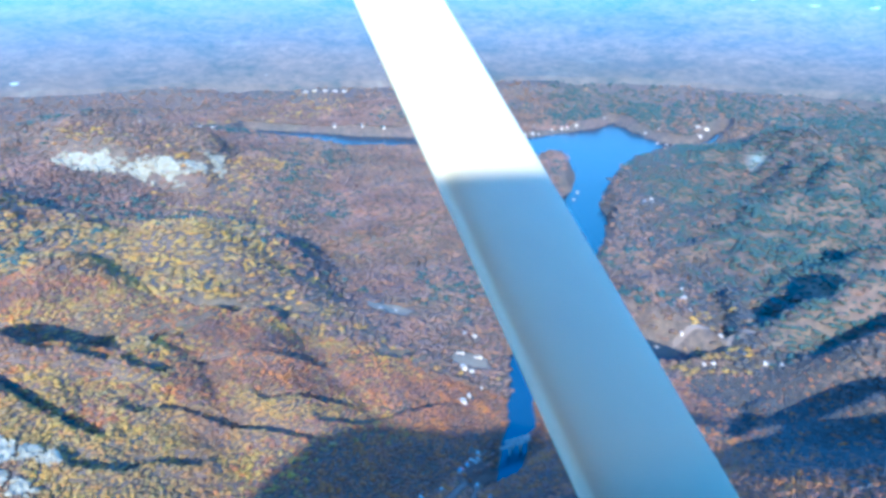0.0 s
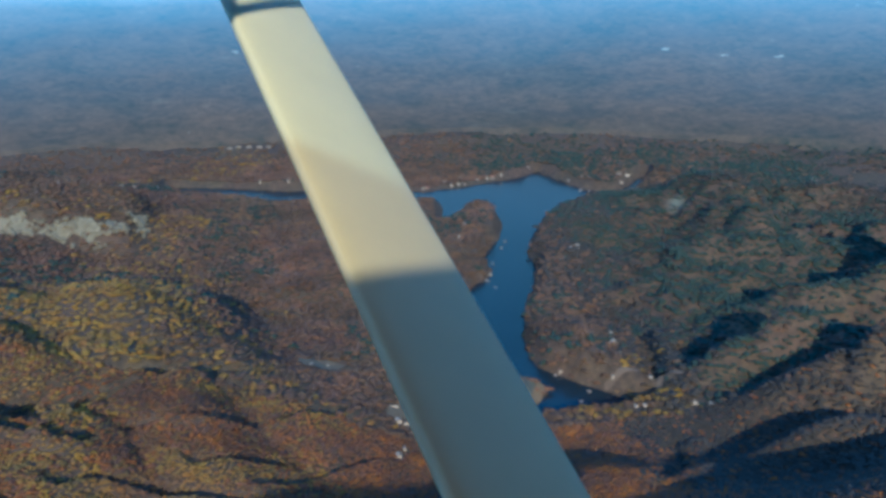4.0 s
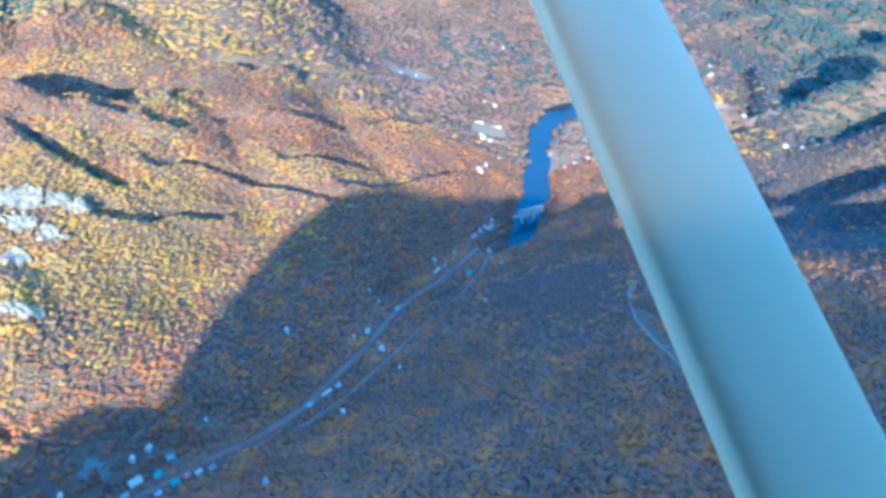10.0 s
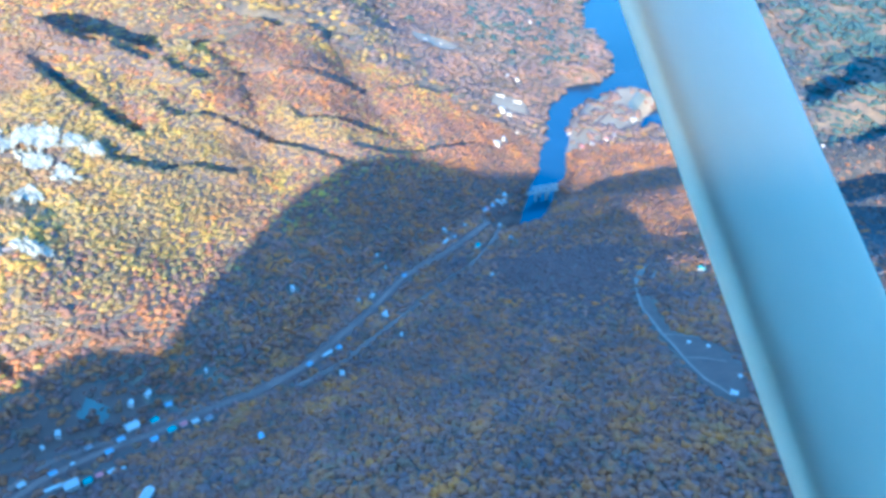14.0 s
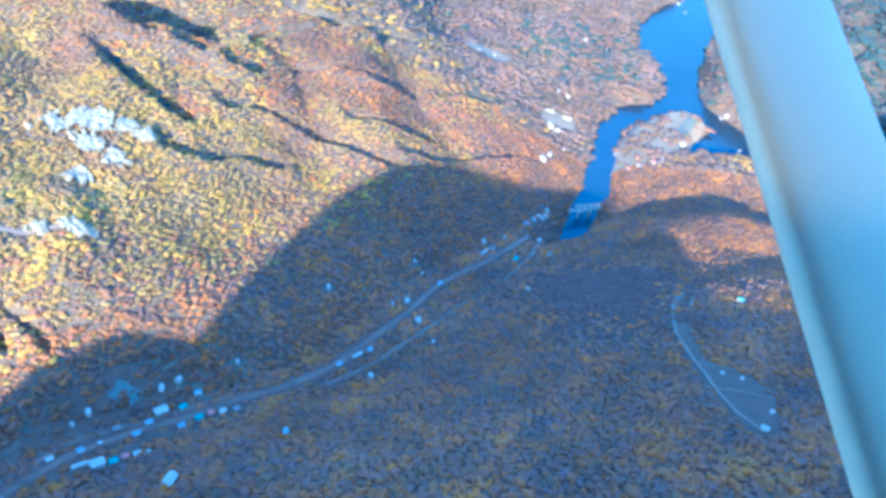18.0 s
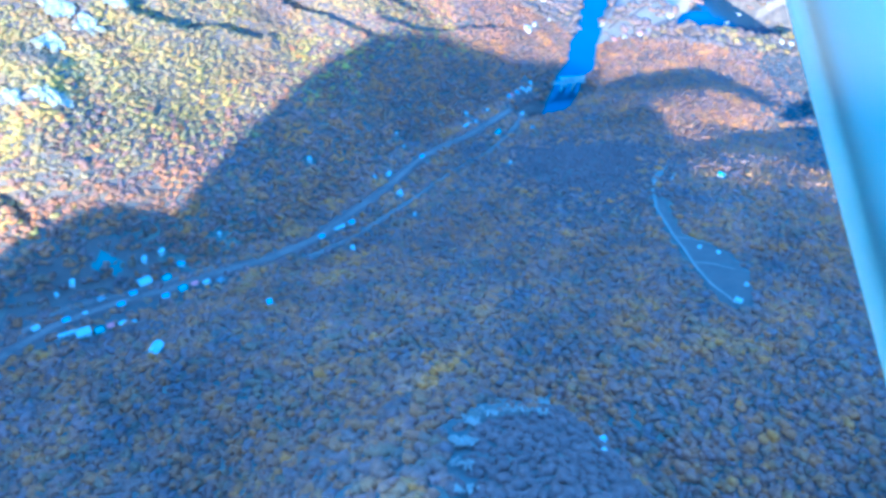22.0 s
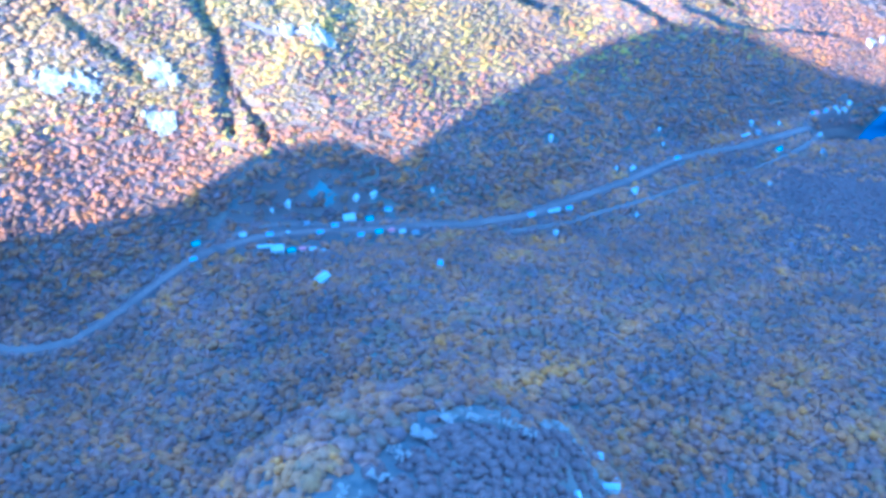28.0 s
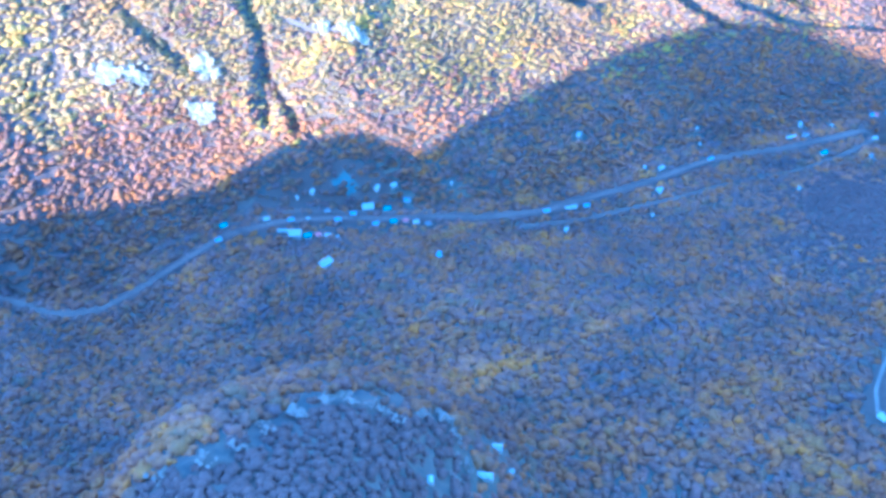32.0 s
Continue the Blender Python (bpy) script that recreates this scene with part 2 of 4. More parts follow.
# ---- the land ----
def link_mesh(name, verts, faces, mat, smooth=True, parent=None):
    me = bpy.data.meshes.new(name)
    verts, faces = np.asarray(verts, float), np.asarray(faces, int)
    me.vertices.add(len(verts))
    me.vertices.foreach_set("co", verts.ravel())
    k = faces.shape[1]
    me.loops.add(faces.size)
    me.loops.foreach_set("vertex_index", faces.ravel())
    me.polygons.add(len(faces))
    me.polygons.foreach_set("loop_start", np.arange(0, faces.size, k))
    me.polygons.foreach_set("use_smooth", np.full(len(faces), smooth))
    me.update(calc_edges=True)
    me.materials.append(mat)
    ob = new(name, me)
    ob.parent = parent
    return ob


WATER = -25.0
CREST_Y = -250.0
ROAD_Y = np.array([60, 150, 163, 176, 197, 228, 265, 300, 339, 369, 391, 422, 445, 483, 523, 579, 636, 692, 748, 816, 855, 1086, 1300])
ROAD_X = np.array([-470, -360, -326, -290, -271, -264, -262, -258, -234, -208, -181, -153, -126, -97, -80, -54, -31, 7, 39, 74, 104, 150, 240])
FLOOR_Y = np.array([-200, 60, 334, 473, 566, 618, 793, 850, 1000, 1500])
FLOOR_Z = np.array([118, 108, 92, 66, 48, 42, 10, -6, -16, -19])
CREST_X = np.array([-1500, -700, -407, -357, -340, -310, -287, -264, -259, -247, -228, -200, -174, -145, -80, -35, 6, 42, 60, 76, 90, 104, 136, 178, 215, 292, 600, 900, 1500])
CREST_Z = np.array([260, 290, 326, 346, 388, 402, 399, 395, 424, 452, 488, 515, 521, 515, 502, 492, 486, 485, 490, 497, 489, 476, 475, 481, 485, 490, 510, 460, 400])
# ravines in the slopes: a line, how deep and how wide
GULLIES = [([(-540, 800), (-440, 838), (-380, 838), (-345, 850)], 46, 34), ([(-380, 842), (-342, 890), (-312, 925), (-250, 992), (-215, 1010)], 34, 17),
           ([(-420, 805), (-360, 778), (-310, 792)], 17, 13), ([(-296, 870), (-254, 915), (-204, 985), (-140, 1063)], 17, 9),
           ([(-276, 788), (-225, 851), (-152, 889), (-79, 943), (0, 1044)], 15, 8), ([(-262, 725), (-237, 752), (-201, 744), (-166, 741), (-133, 746), (-98, 755)], 15, 8),
           ([(-150, 796), (-123, 813), (-77, 845)], 11, 7), ([(-375, 722), (-346, 705), (-320, 690), (-286, 680)], 12, 10), ([(-323, 779), (-290, 790), (-261, 795)], 12, 8),
           ([(-277, 629), (-250, 635), (-234, 660), (-198, 677)], 13, 8), ([(-94, 788), (-40, 850), (25, 930)], 8, 7),
           ([(-404, 472), (-372, 446), (-351, 438), (-326, 415), (-300, 391)], 8.5, 6), ([(-312, 416), (-294, 410), (-277, 399)], 9, 5.5), ([(-446, 381), (-402, 375), (-376, 379)], 5.5, 8),
           ([(-60, 1590), (40, 1690), (160, 1770)], 22, 15), ([(-340, 1310), (-250, 1360)], 14, 12), ([(-200, 1438), (-140, 1567)], 16, 13), ([(20, 1240), (110, 1244), (190, 1235)], 16, 11),
           ([(330, 800), (372, 850), (395, 930)], 8, 12), ([(600, 930), (700, 1010), (816, 1246)], 16, 12), ([(440, 1120), (480, 1260), (470, 1420)], 16, 14), ([(560, 1080), (640, 1200), (720, 1290)], 16, 13)]


def lattice(i, j, seed):
    n = (i.astype(np.int64) * 374761393 + j.astype(np.int64) * 668265263 + seed * 1442695041) & 0xFFFFFFFF
    n = ((n ^ (n >> 13)) * 1274126177) & 0xFFFFFFFF
    return ((n ^ (n >> 16)) & 0xFFFF) / 65535.0


def value_noise(x, y, seed=0):
    i, j = np.floor(x), np.floor(y)
    u, v = x - i, y - j
    u, v = u * u * (3 - 2 * u), v * v * (3 - 2 * v)
    a, b = lattice(i, j, seed), lattice(i + 1, j, seed)
    c, d = lattice(i, j + 1, seed), lattice(i + 1, j + 1, seed)
    return (a + (b - a) * u) * (1 - v) + (c + (d - c) * u) * v


def fbm(x, y, size, octaves=4, seed=0):
    total, amp, norm = 0.0, 1.0, 0.0
    for k in range(octaves):
        total = total + amp * (value_noise(x / size * 2 ** k + 17.3 * k, y / size * 2 ** k - 9.1 * k, seed + k) - 0.5)
        norm, amp = norm + amp, amp * 0.5
    return total / norm * 2


def ramp(a, b, x):
    t = np.clip((x - a) / (b - a), 0, 1)
    return t * t * (3 - 2 * t)


def hill(x, y, cx, cy, height, sx, sy, turn=0.0):
    c, s = np.cos(np.radians(turn)), np.sin(np.radians(turn))
    u, v = (x - cx) * c + (y - cy) * s, -(x - cx) * s + (y - cy) * c
    return height * np.exp(-(u / sx) ** 2 - (v / sy) ** 2)


def crest(x):
    return np.interp(x, CREST_X, CREST_Z)


def to_line(x, y, line):
    """How far a place lies from a line, and how far north of it."""
    off, north = np.full(np.shape(x), 1e9), np.zeros(np.shape(x))
    for (ax, ay), (bx, by) in zip(line, line[1:]):
        t = np.clip(((x - ax) * (bx - ax) + (y - ay) * (by - ay)) / ((bx - ax) ** 2 + (by - ay) ** 2), 0, 1)
        dx, dy = x - ax - t * (bx - ax), y - ay - t * (by - ay)
        d = np.hypot(dx, dy)
        north = np.where(d < off, dy, north)
        off = np.minimum(off, d)
    return off, north


def land(x, y):
    """The height of the ground, before the water is cut into it."""
    d = x - np.interp(y, ROAD_Y, ROAD_X)
    z = np.interp(y, FLOOR_Y, FLOOR_Z)
    left = 260 * (1 - np.exp(-np.maximum(-d - 28, 0) / 420)) * (1 - 0.80 * ramp(820 + 90 * ramp(-90, -260, x), 1400 + 450 * ramp(-90, -260, x), y)) * (1 - ramp(1300, 1900, y)) * ramp(-300, 150, y)
    right = 150 * (1 - np.exp(-np.maximum(d - 30, 0) / 420)) * (1 - 0.92 * ramp(560, 860, y))
    gully = np.abs(fbm(x * 0.9 + y * 0.5, y * 0.35 - x * 0.2, 150, 3, 5))
    rough = ramp(20, 140, np.abs(d)) * (fbm(x, y, 240, 4, 2) * 16 + fbm(x, y, 60, 2, 9) * 3)
    z = z + left * (0.90 + 0.28 * gully * ramp(60, 200, -d)) + right + rough
    knob = np.hypot((x - 20) / 86, (y - 156) / 95)
    z = z + 118 * np.exp(-knob ** 4)
    z = z + hill(x, y, 245, 800, 34, 120, 75, 20) + hill(x, y, 350, 1230, 26, 90, 150) + hill(x, y, -760, 1900, 150, 370, 420)
    z = z + hill(x, y, 820, 1000, 60, 330, 260) + hill(x, y, 900, 1800, 40, 420, 300)
    z = z + 38 * ramp(1740, 1793, y + fbm(x, y, 50, 3, 77) * 14) * (1 - ramp(1900, 2150, y)) * ramp(-770, -690, x) * (1 - ramp(-430, -370, x))
    z = z + hill(x, y, 1120, 1350, 165, 250, 85, 6) + hill(x, y, 910, 1270, 50, 190, 45, -8) + hill(x, y, 600, 1100, 62, 120, 40, 12) + hill(x, y, 720, 930, 95, 190, 50, -10) + hill(x, y, 520, 830, 52, 110, 36, 8)
    z = z + ramp(950, 1500, y) * (fbm(x, y, 420, 4, 21) * 26 + 8)
    wander = fbm(x, y, 40, 2, 81) * 6
    for line, deep, wide in GULLIES:
        off, across = to_line(x, y, line)
        off = off + wander
        z = z - deep * np.exp(-(off / wide) ** 2) + 0.4 * deep * ramp(4, -4, across) * np.exp(-((off - 1.9 * wide) / wide) ** 2)
    ridge = crest(x) + fbm(x, y, 90, 3, 31) * 8 - 1.4 * np.abs(y - CREST_Y)
    z = np.maximum(z, ridge)
    far = np.hypot(x, y)
    z = z * (1 - 0.5 * ramp(2600, 3600, far)) + 452 * np.clip((far - 2700) / 2200, 0, 1) ** 1.25
    return z - 55 * ramp(2980, 3090, far)


# shores, going round
LAKE = [(-457, 2573), (-255, 2515), (-136, 2470), (27, 2445), (168, 2430), (243, 2395), (359, 2431), (485, 2497), (573, 2551), (622, 2610),
        (646, 2501), (690, 2360), (775, 2300), (916, 2510), (906, 2458), (775, 2255), (683, 2235), (609, 2156), (499, 2012),
        (408, 1821), (405, 1705), (363, 1575), (333, 1490), (300, 1364), (286, 1264), (297, 1225), (341, 1170), (389, 1118), (424, 1084),
        (360, 1066), (300, 1076), (258, 1066), (268, 1108), (295, 1146), (290, 1164), (258, 1188), (222, 1174), (180, 1135), (158, 1085), (150, 1010), (138, 930), (112, 837),
        (84, 781), (66, 775), (86, 826), (108, 905), (116, 961), (128, 1019), (140, 1113), (166, 1175), (215, 1205), (240, 1250),
        (236, 1337), (225, 1379), (205, 1390), (213, 1508), (252, 1592), (308, 1684), (310, 1796), (364, 1914), (400, 2028), (404, 2150),
        (332, 2160), (262, 2050), (286, 2275), (164, 2320), (-125, 2310), (-281, 2350), (-454, 2440)]


def inside_and_reach(x, y, ring):
    """How far a place lies from a ring's edge, below zero inside."""
    inside, reach = np.zeros(x.shape, bool), np.full(x.shape, 1e9)
    for (ax, ay), (bx, by) in zip(ring, ring[1:] + ring[:1]):
        dx, dy = bx - ax, by - ay
        t = np.clip(((x - ax) * dx + (y - ay) * dy) / (dx * dx + dy * dy), 0, 1)
        reach = np.minimum(reach, np.hypot(x - ax - t * dx, y - ay - t * dy))
        if ay != by:
            inside ^= ((ay > y) != (by > y)) & (x < (bx - ax) * (y - ay) / (by - ay) + ax)
    return np.where(inside, -reach, reach)


def shore(x, y):
    return inside_and_reach(x + fbm(x, y, 45, 2, 61) * 5, y + fbm(x, y, 45, 2, 62) * 5, LAKE)


def ground_height(x, y, reach=None):
    x, y = np.asarray(x, float), np.asarray(y, float)
    r = shore(x, y) if reach is None else reach
    z = land(x, y)
    z = z + ramp(950, 1250, y) * ramp(15, 260, r) * ramp(2750, 2250, np.hypot(x, y)) * (fbm(x, y, 430, 3, 121) * 52 + fbm(x, y, 150, 3, 122) * (24 + 55 * ramp(330, 600, x)) - np.abs(fbm(x, y, 130, 3, 131)) * 46 * ramp(330, 520, x)) * (1 - 0.85 * ramp(1750, 2100, y) * ramp(420, 250, x))
    dry = np.maximum(z, WATER + 2.5)
    bank = WATER - 3 + (dry - WATER + 3) * ramp(-4, 26, r)
    return np.where(r < 26, bank, dry)


def spaced(*spans):
    out = []
    for a, b, step in spans:
        out += list(np.arange(a, b, step))
    return np.array(out + [spans[-1][1]])


gx = spaced((-4900, -1500, 170), (-1500, -620, 22), (-620, 480, 4.5), (480, 1400, 20), (1400, 4900, 170))
gy = spaced((-4900, -700, 210), (-700, 90, 18), (90, 1000, 4.5), (1000, 1500, 8), (1500, 2900, 18), (2900, 4900, 60))
X, Y = np.meshgrid(gx, gy)
Z = ground_height(X, Y)
n_x, n_y = len(gx), len(gy)
i, j = np.meshgrid(np.arange(n_x - 1), np.arange(n_y - 1))
a = (j * n_x + i).ravel()
ground = link_mesh("ground", np.stack([X, Y, Z], -1).reshape(-1, 3), np.stack([a, a + 1, a + n_x + 1, a + n_x], -1), M_GROUND)
tagged(ground, "wooded autumn hills and valley floor under the trees", "ground", kind="structure")
me = bpy.data.meshes.new("water")
water = link_mesh("water", [(-700, 700, WATER), (1100, 700, WATER), (1100, 2900, WATER), (-700, 2900, WATER)], [(0, 1, 2, 3)], M_WATER)
tagged(water, "calm blue lake and river between wooded banks", "water", kind="structure")

# clearings without trees: a ring each
QUARRY = [(156, 545), (158, 512), (160, 494), (163, 471), (165, 442), (168, 416), (171, 392), (180, 376), (190, 382), (196, 405), (199, 440), (196, 466), (182, 482), (168, 494), (163, 545)]
VILLAGE = [(-268, 300), (-225, 322), (-196, 350), (-165, 392), (-140, 415), (-150, 425), (-190, 412), (-205, 425), (-238, 410), (-262, 372), (-270, 330)]
POINT = [(146, 985), (190, 1008), (243, 1056), (260, 1076), (270, 1112), (290, 1148), (284, 1162), (254, 1182), (222, 1168), (200, 1142), (180, 1100), (160, 1035)]
FIELD = [(-70, 1180), (-20, 1170), (5, 1200), (-20, 1225), (-65, 1215)]
MEADOW = [(50, 1040), (98, 1055), (100, 1085), (52, 1085)]
HAMLET = [(40, 770), (62, 745), (88, 795), (80, 830), (60, 850), (46, 815)]
OPENINGS = [QUARRY, VILLAGE, POINT, FIELD, MEADOW, HAMLET]

# ---- the woods ----
def crown_mesh(lumps, seed):
    """A crown of leafy tufts that spread from one foot, each with its own bumps."""
    rnd = random.Random(seed)
    vs, fs = [(0.0, 0.0, -0.75)], []
    for q in range(lumps):
        a = 2.4 * q + rnd.uniform(-0.5, 0.5)
        r = 0.10 if q == 0 else rnd.uniform(0.38, 0.78)
        size = rnd.uniform(0.42, 0.60) * (1.45 if lumps < 3 else 1.12)
        x, y, z = r * math.cos(a), r * math.sin(a), 0.45 - 0.55 * r + rnd.uniform(-0.15, 0.25)
        n = len(vs)
        vs.append((x + rnd.uniform(-0.2, 0.2) * size, y + rnd.uniform(-0.2, 0.2) * size, z + size * rnd.uniform(0.8, 1.2)))
        turn = rnd.uniform(0, 1.5)
        for k in range(5):
            g, h = turn + k * 1.2566 + rnd.uniform(-0.3, 0.3), size * rnd.uniform(0.75, 1.25)
            vs.append((x + h * math.cos(g), y + h * math.sin(g), z + size * rnd.uniform(-0.35, 0.3)))
        for k in range(5):
            c, d = n + 1 + k, n + 1 + (k + 1) % 5
            fs += [(n, c, d), (d, c, 0)]
    return np.array(vs), np.array(fs)


def plant(name, label, px, py, radius, detail, mat, seed):
    rng = np.random.default_rng(seed)
    z = ground_height(px, py)
    vs, fs, base = [], [], 0
    kinds = [crown_mesh(detail, seed * 10 + k) for k in range(8)]
    which = rng.integers(0, 8, len(px))
    for k, (cv, cf) in enumerate(kinds):
        m = np.where(which == k)[0]
        n = len(m)
        if not n:
            continue
        ang, size = rng.uniform(0, 6.283, n), radius * (0.62 + 0.70 * rng.random(n) ** 1.4)
        tall = size * rng.uniform(0.25, 0.42, n)
        c, s = np.cos(ang), np.sin(ang)
        x = (cv[None, :, 0] * c[:, None] - cv[None, :, 1] * s[:, None]) * size[:, None] + px[m][:, None]
        y = (cv[None, :, 0] * s[:, None] + cv[None, :, 1] * c[:, None]) * size[:, None] + py[m][:, None]
        zz = cv[None, :, 2] * tall[:, None] + (z[m] + tall * 0.30)[:, None]
        vs.append(np.stack([x, y, zz], -1).reshape(-1, 3))
        fs.append((cf[None] + (np.arange(n) * len(cv))[:, None, None]).reshape(-1, 3) + base)
        base += n * len(cv)
    ob = link_mesh(name, np.concatenate(vs), np.concatenate(fs), mat)
    tagged(ob, label, "trees", kind="stuff")
    return ob


def seats(x0, x1, y0, y1, step, seed):
    rng = np.random.default_rng(seed)
    x, y = np.meshgrid(np.arange(x0, x1, step), np.arange(y0, y1, step * 0.87))
    x = x + (np.arange(x.shape[0]) % 2)[:, None] * step / 2
    x, y = x.ravel() + rng.uniform(-0.42, 0.42, x.size) * step, y.ravel() + rng.uniform(-0.42, 0.42, y.size) * step
    return x, y


SPOTS = []
# ways kept free of trees: a line and half its width
CLEAR = [([(330, 1060), (352, 1054), (391, 1058), (423, 1075), (440, 1095)], 8), ([(372, 1140), (400, 1134), (425, 1122), (447, 1100), (470, 1085)], 8), ([(150, 985), (156, 1030), (172, 1080), (190, 1122), (205, 1140)], 5),
         ([(170, 598), (157, 566), (155, 530), (160, 503)], 2.6), ([(-292, 487), (-305, 480), (-320, 470), (-345, 462)], 3.5),
         ([(-100, 455), (-72, 490), (-42, 545), (-12, 600), (28, 660), (50, 720), (62, 765)], 3.2), ([(175, 1182), (200, 1190), (218, 1203)], 6)]


def wooded(x, y):
    ok = shore(x, y) > np.where(y > 1900, 24, np.where(y > 1000, 3, 7))
    ok &= np.abs(x - np.interp(y, ROAD_Y, ROAD_X)) > np.where(y < 865, np.where(y < 290, 4.4, 6.2) + 1.6 * fbm(x, y, 30, 2, 33), 0)
    for ring in OPENINGS:
        ok &= (inside_and_reach(x, y, ring) > 2) | ((lattice(np.floor(x * 3), np.floor(y * 3), 5) < 0.45) & (ring is VILLAGE or ring is HAMLET or ring is POINT))
    for line, half in CLEAR:
        ok &= to_line(x, y, line)[0] > half
    for hx, hy in SPOTS:
        ok &= np.hypot(x - hx, y - hy) > 5.0
    return ok & bare(x, y)


ROCKS = [(-360, 593, 20, 15), (-336, 616, 17, 13), (-313, 620, 15, 11), (-326, 592, 15, 11), (-306, 582, 11, 8), (-321, 552, 12, 8), (-294, 618, 10, 8),
         (-405, 327, 14, 9), (-387, 342, 14, 9), (-360, 384, 14, 10), (-339, 359, 12, 10), (-292, 487, 12, 6), (-317, 474, 10, 5)]
FAR_ROCKS = [(-655, 1742, 45, 22), (-595, 1748, 45, 24), (-530, 1758, 42, 22), (-480, 1772, 38, 24), (-432, 1794, 28, 22), (-400, 1850, 20, 34)]


def bare(x, y):
    ok = np.ones(np.shape(x), bool)
    for cx, cy, rx, ry in ROCKS + FAR_ROCKS:
        ok &= np.hypot((x - cx) / rx, (y - cy) / ry) + fbm(x, y, 18, 3, 71) * 0.9 + (lattice(np.floor(x * 2), np.floor(y * 2), 8) - 0.5) * 1.3 > 0.60
    return ok


# ---- the airplane's wing strut ----
HOME = Vector((-12.5229, -7.1541, 559.0845))
A0, edge, AXIS = Vector((-0.2307, 1.3488, 0.3221)), Vector((-0.1175, 1.1953, 0.2180)), Vector((-0.2467, 0.8844, 0.3961)).normalized()
chord = edge - A0
chord = chord - AXIS * chord.dot(AXIS)
deep = AXIS.cross(chord).normalized()


def part(name, bm, mat, parent, label="", smooth=True):
    me = bpy.data.meshes.new(name)
    bmesh.ops.recalc_face_normals(bm, faces=bm.faces[:])
    bm.to_mesh(me)
    bm.free()
    for p in me.polygons:
        p.use_smooth = smooth
    me.materials.append(mat)
    ob = new(name, me)
    ob.parent = parent
    return tagged(ob, label) if label else ob


def foil(width, thick, n=44):
    """An oval section with a blunt nose and a thinner tail."""
    out = []
    for q in range(n):
        a = 2 * math.pi * q / n
        u = 0.5 - 0.5 * math.cos(a)
        out.append((u * width, thick * 0.5 * math.copysign(abs(math.sin(a)) ** 0.55, math.sin(a)) * (1.08 - 0.2 * u)))
    return out


def loft(rings):
    bm = bmesh.new()
    rows = [[bm.verts.new(p) for p in r] for r in rings]
    for a, b in zip(rows, rows[1:]):
        for q in range(len(a)):
            bm.faces.new((a[q], a[(q + 1) % len(a)], b[(q + 1) % len(a)], b[q]))
    bm.faces.new(rows[0])
    bm.faces.new(rows[-1][::-1])
    return bm


plane = tagged(new("airplane_wing"), "white high wing of a light airplane with its lift strut", "airplane")
plane.location = HOME
cu = chord.normalized()


def ring(s, grow=1.0, thick=0.014, lift=Vector((0, 0, 0))):
    w = chord.length * 1.02 * grow
    return [A0 + AXIS * s + lift + cu * (u - (w - chord.length) / 2) + deep * v for u, v in foil(w, thick * grow)]


part("lift_strut", loft([ring(-1.42 + 0.05 * q) for q in range(16)]), M_PAINT, plane, "cream painted streamlined strut")


def flare(q):
    k = q / 6
    return ring(-0.719 + 0.154 * k, 1.01 + 0.75 * k ** 2, 0.016 + 0.030 * k)


part("strut_cuff", loft([flare(q) for q in range(7)]), M_PAINT, plane, "flared cream cuff under the wing")


def slab(corners, up, name, mat, label=""):
    bm = bmesh.new()
    lo, hi = [bm.verts.new(c) for c in corners], [bm.verts.new(Vector(c) + up) for c in corners]
    bm.faces.new(lo)
    bm.faces.new(hi[::-1])
    n = len(lo)
    for q in range(n):
        bm.faces.new((lo[q], lo[(q + 1) % n], hi[(q + 1) % n], hi[q]))
    bmesh.ops.bevel(bm, geom=bm.edges[:], offset=min(0.004, up.length * 0.2), segments=2, affect="EDGES")
    return part(name, bm, mat, plane, label, smooth=False)


slab([(-0.559, 1.014, 0.075), (-0.242, 1.120, 0.069), (-0.154, 1.104, 0.083), (0.021, 1.114, 0.128), (0.061, 1.954, 0.343), (-0.559, 1.954, 0.303)], Vector((0, 0, 0.09)), "wing_panel", M_PAINT, "white wing underside")
slab([(-0.559, 0.994, 0.069), (-0.269, 1.104, 0.066), (-0.269, 1.116, 0.066), (-0.559, 1.009, 0.069)], Vector((0, 0, 0.004)), "flap_edge", M_DARK, "dark trailing edge seal")
slab([(0.141, 2.374, 0.186), (0.401, 2.354, 0.171), (0.451, 2.354, 0.181), (0.421, 2.454, 0.203), (0.121, 2.474, 0.213)], Vector((0, 0, 0.05)), "wing_tip", M_PAINT, "white wing tip with worn patches")
path = [Vector(p) for p in ((-0.143, 1.054, 0.123), (-0.144, 1.054, 0.093), (-0.144, 1.057, 0.064), (-0.141, 1.058, 0.050), (-0.135, 1.060, 0.040), (-0.125, 1.061, 0.036))]
bm = loft([[p + Vector((0.004 * math.cos(a), 0.004 * math.sin(a), 0.002 * math.cos(a))) for a in [math.pi * q / 5 for q in range(10)]] for p in path])
part("tie_down_hook", bm, M_STEEL, plane, "grey steel tie-down hook")
bm = bmesh.new()
bmesh.ops.create_cone(bm, cap_ends=True, segments=12, radius1=0.008, radius2=0.006, depth=0.006, matrix=Matrix.Translation((-0.077, 0.949, 0.075)) @ Matrix.Rotation(1.3, 4, "X"))
part("drain_hole", bm, M_DARK, plane, "small dark drain hole")

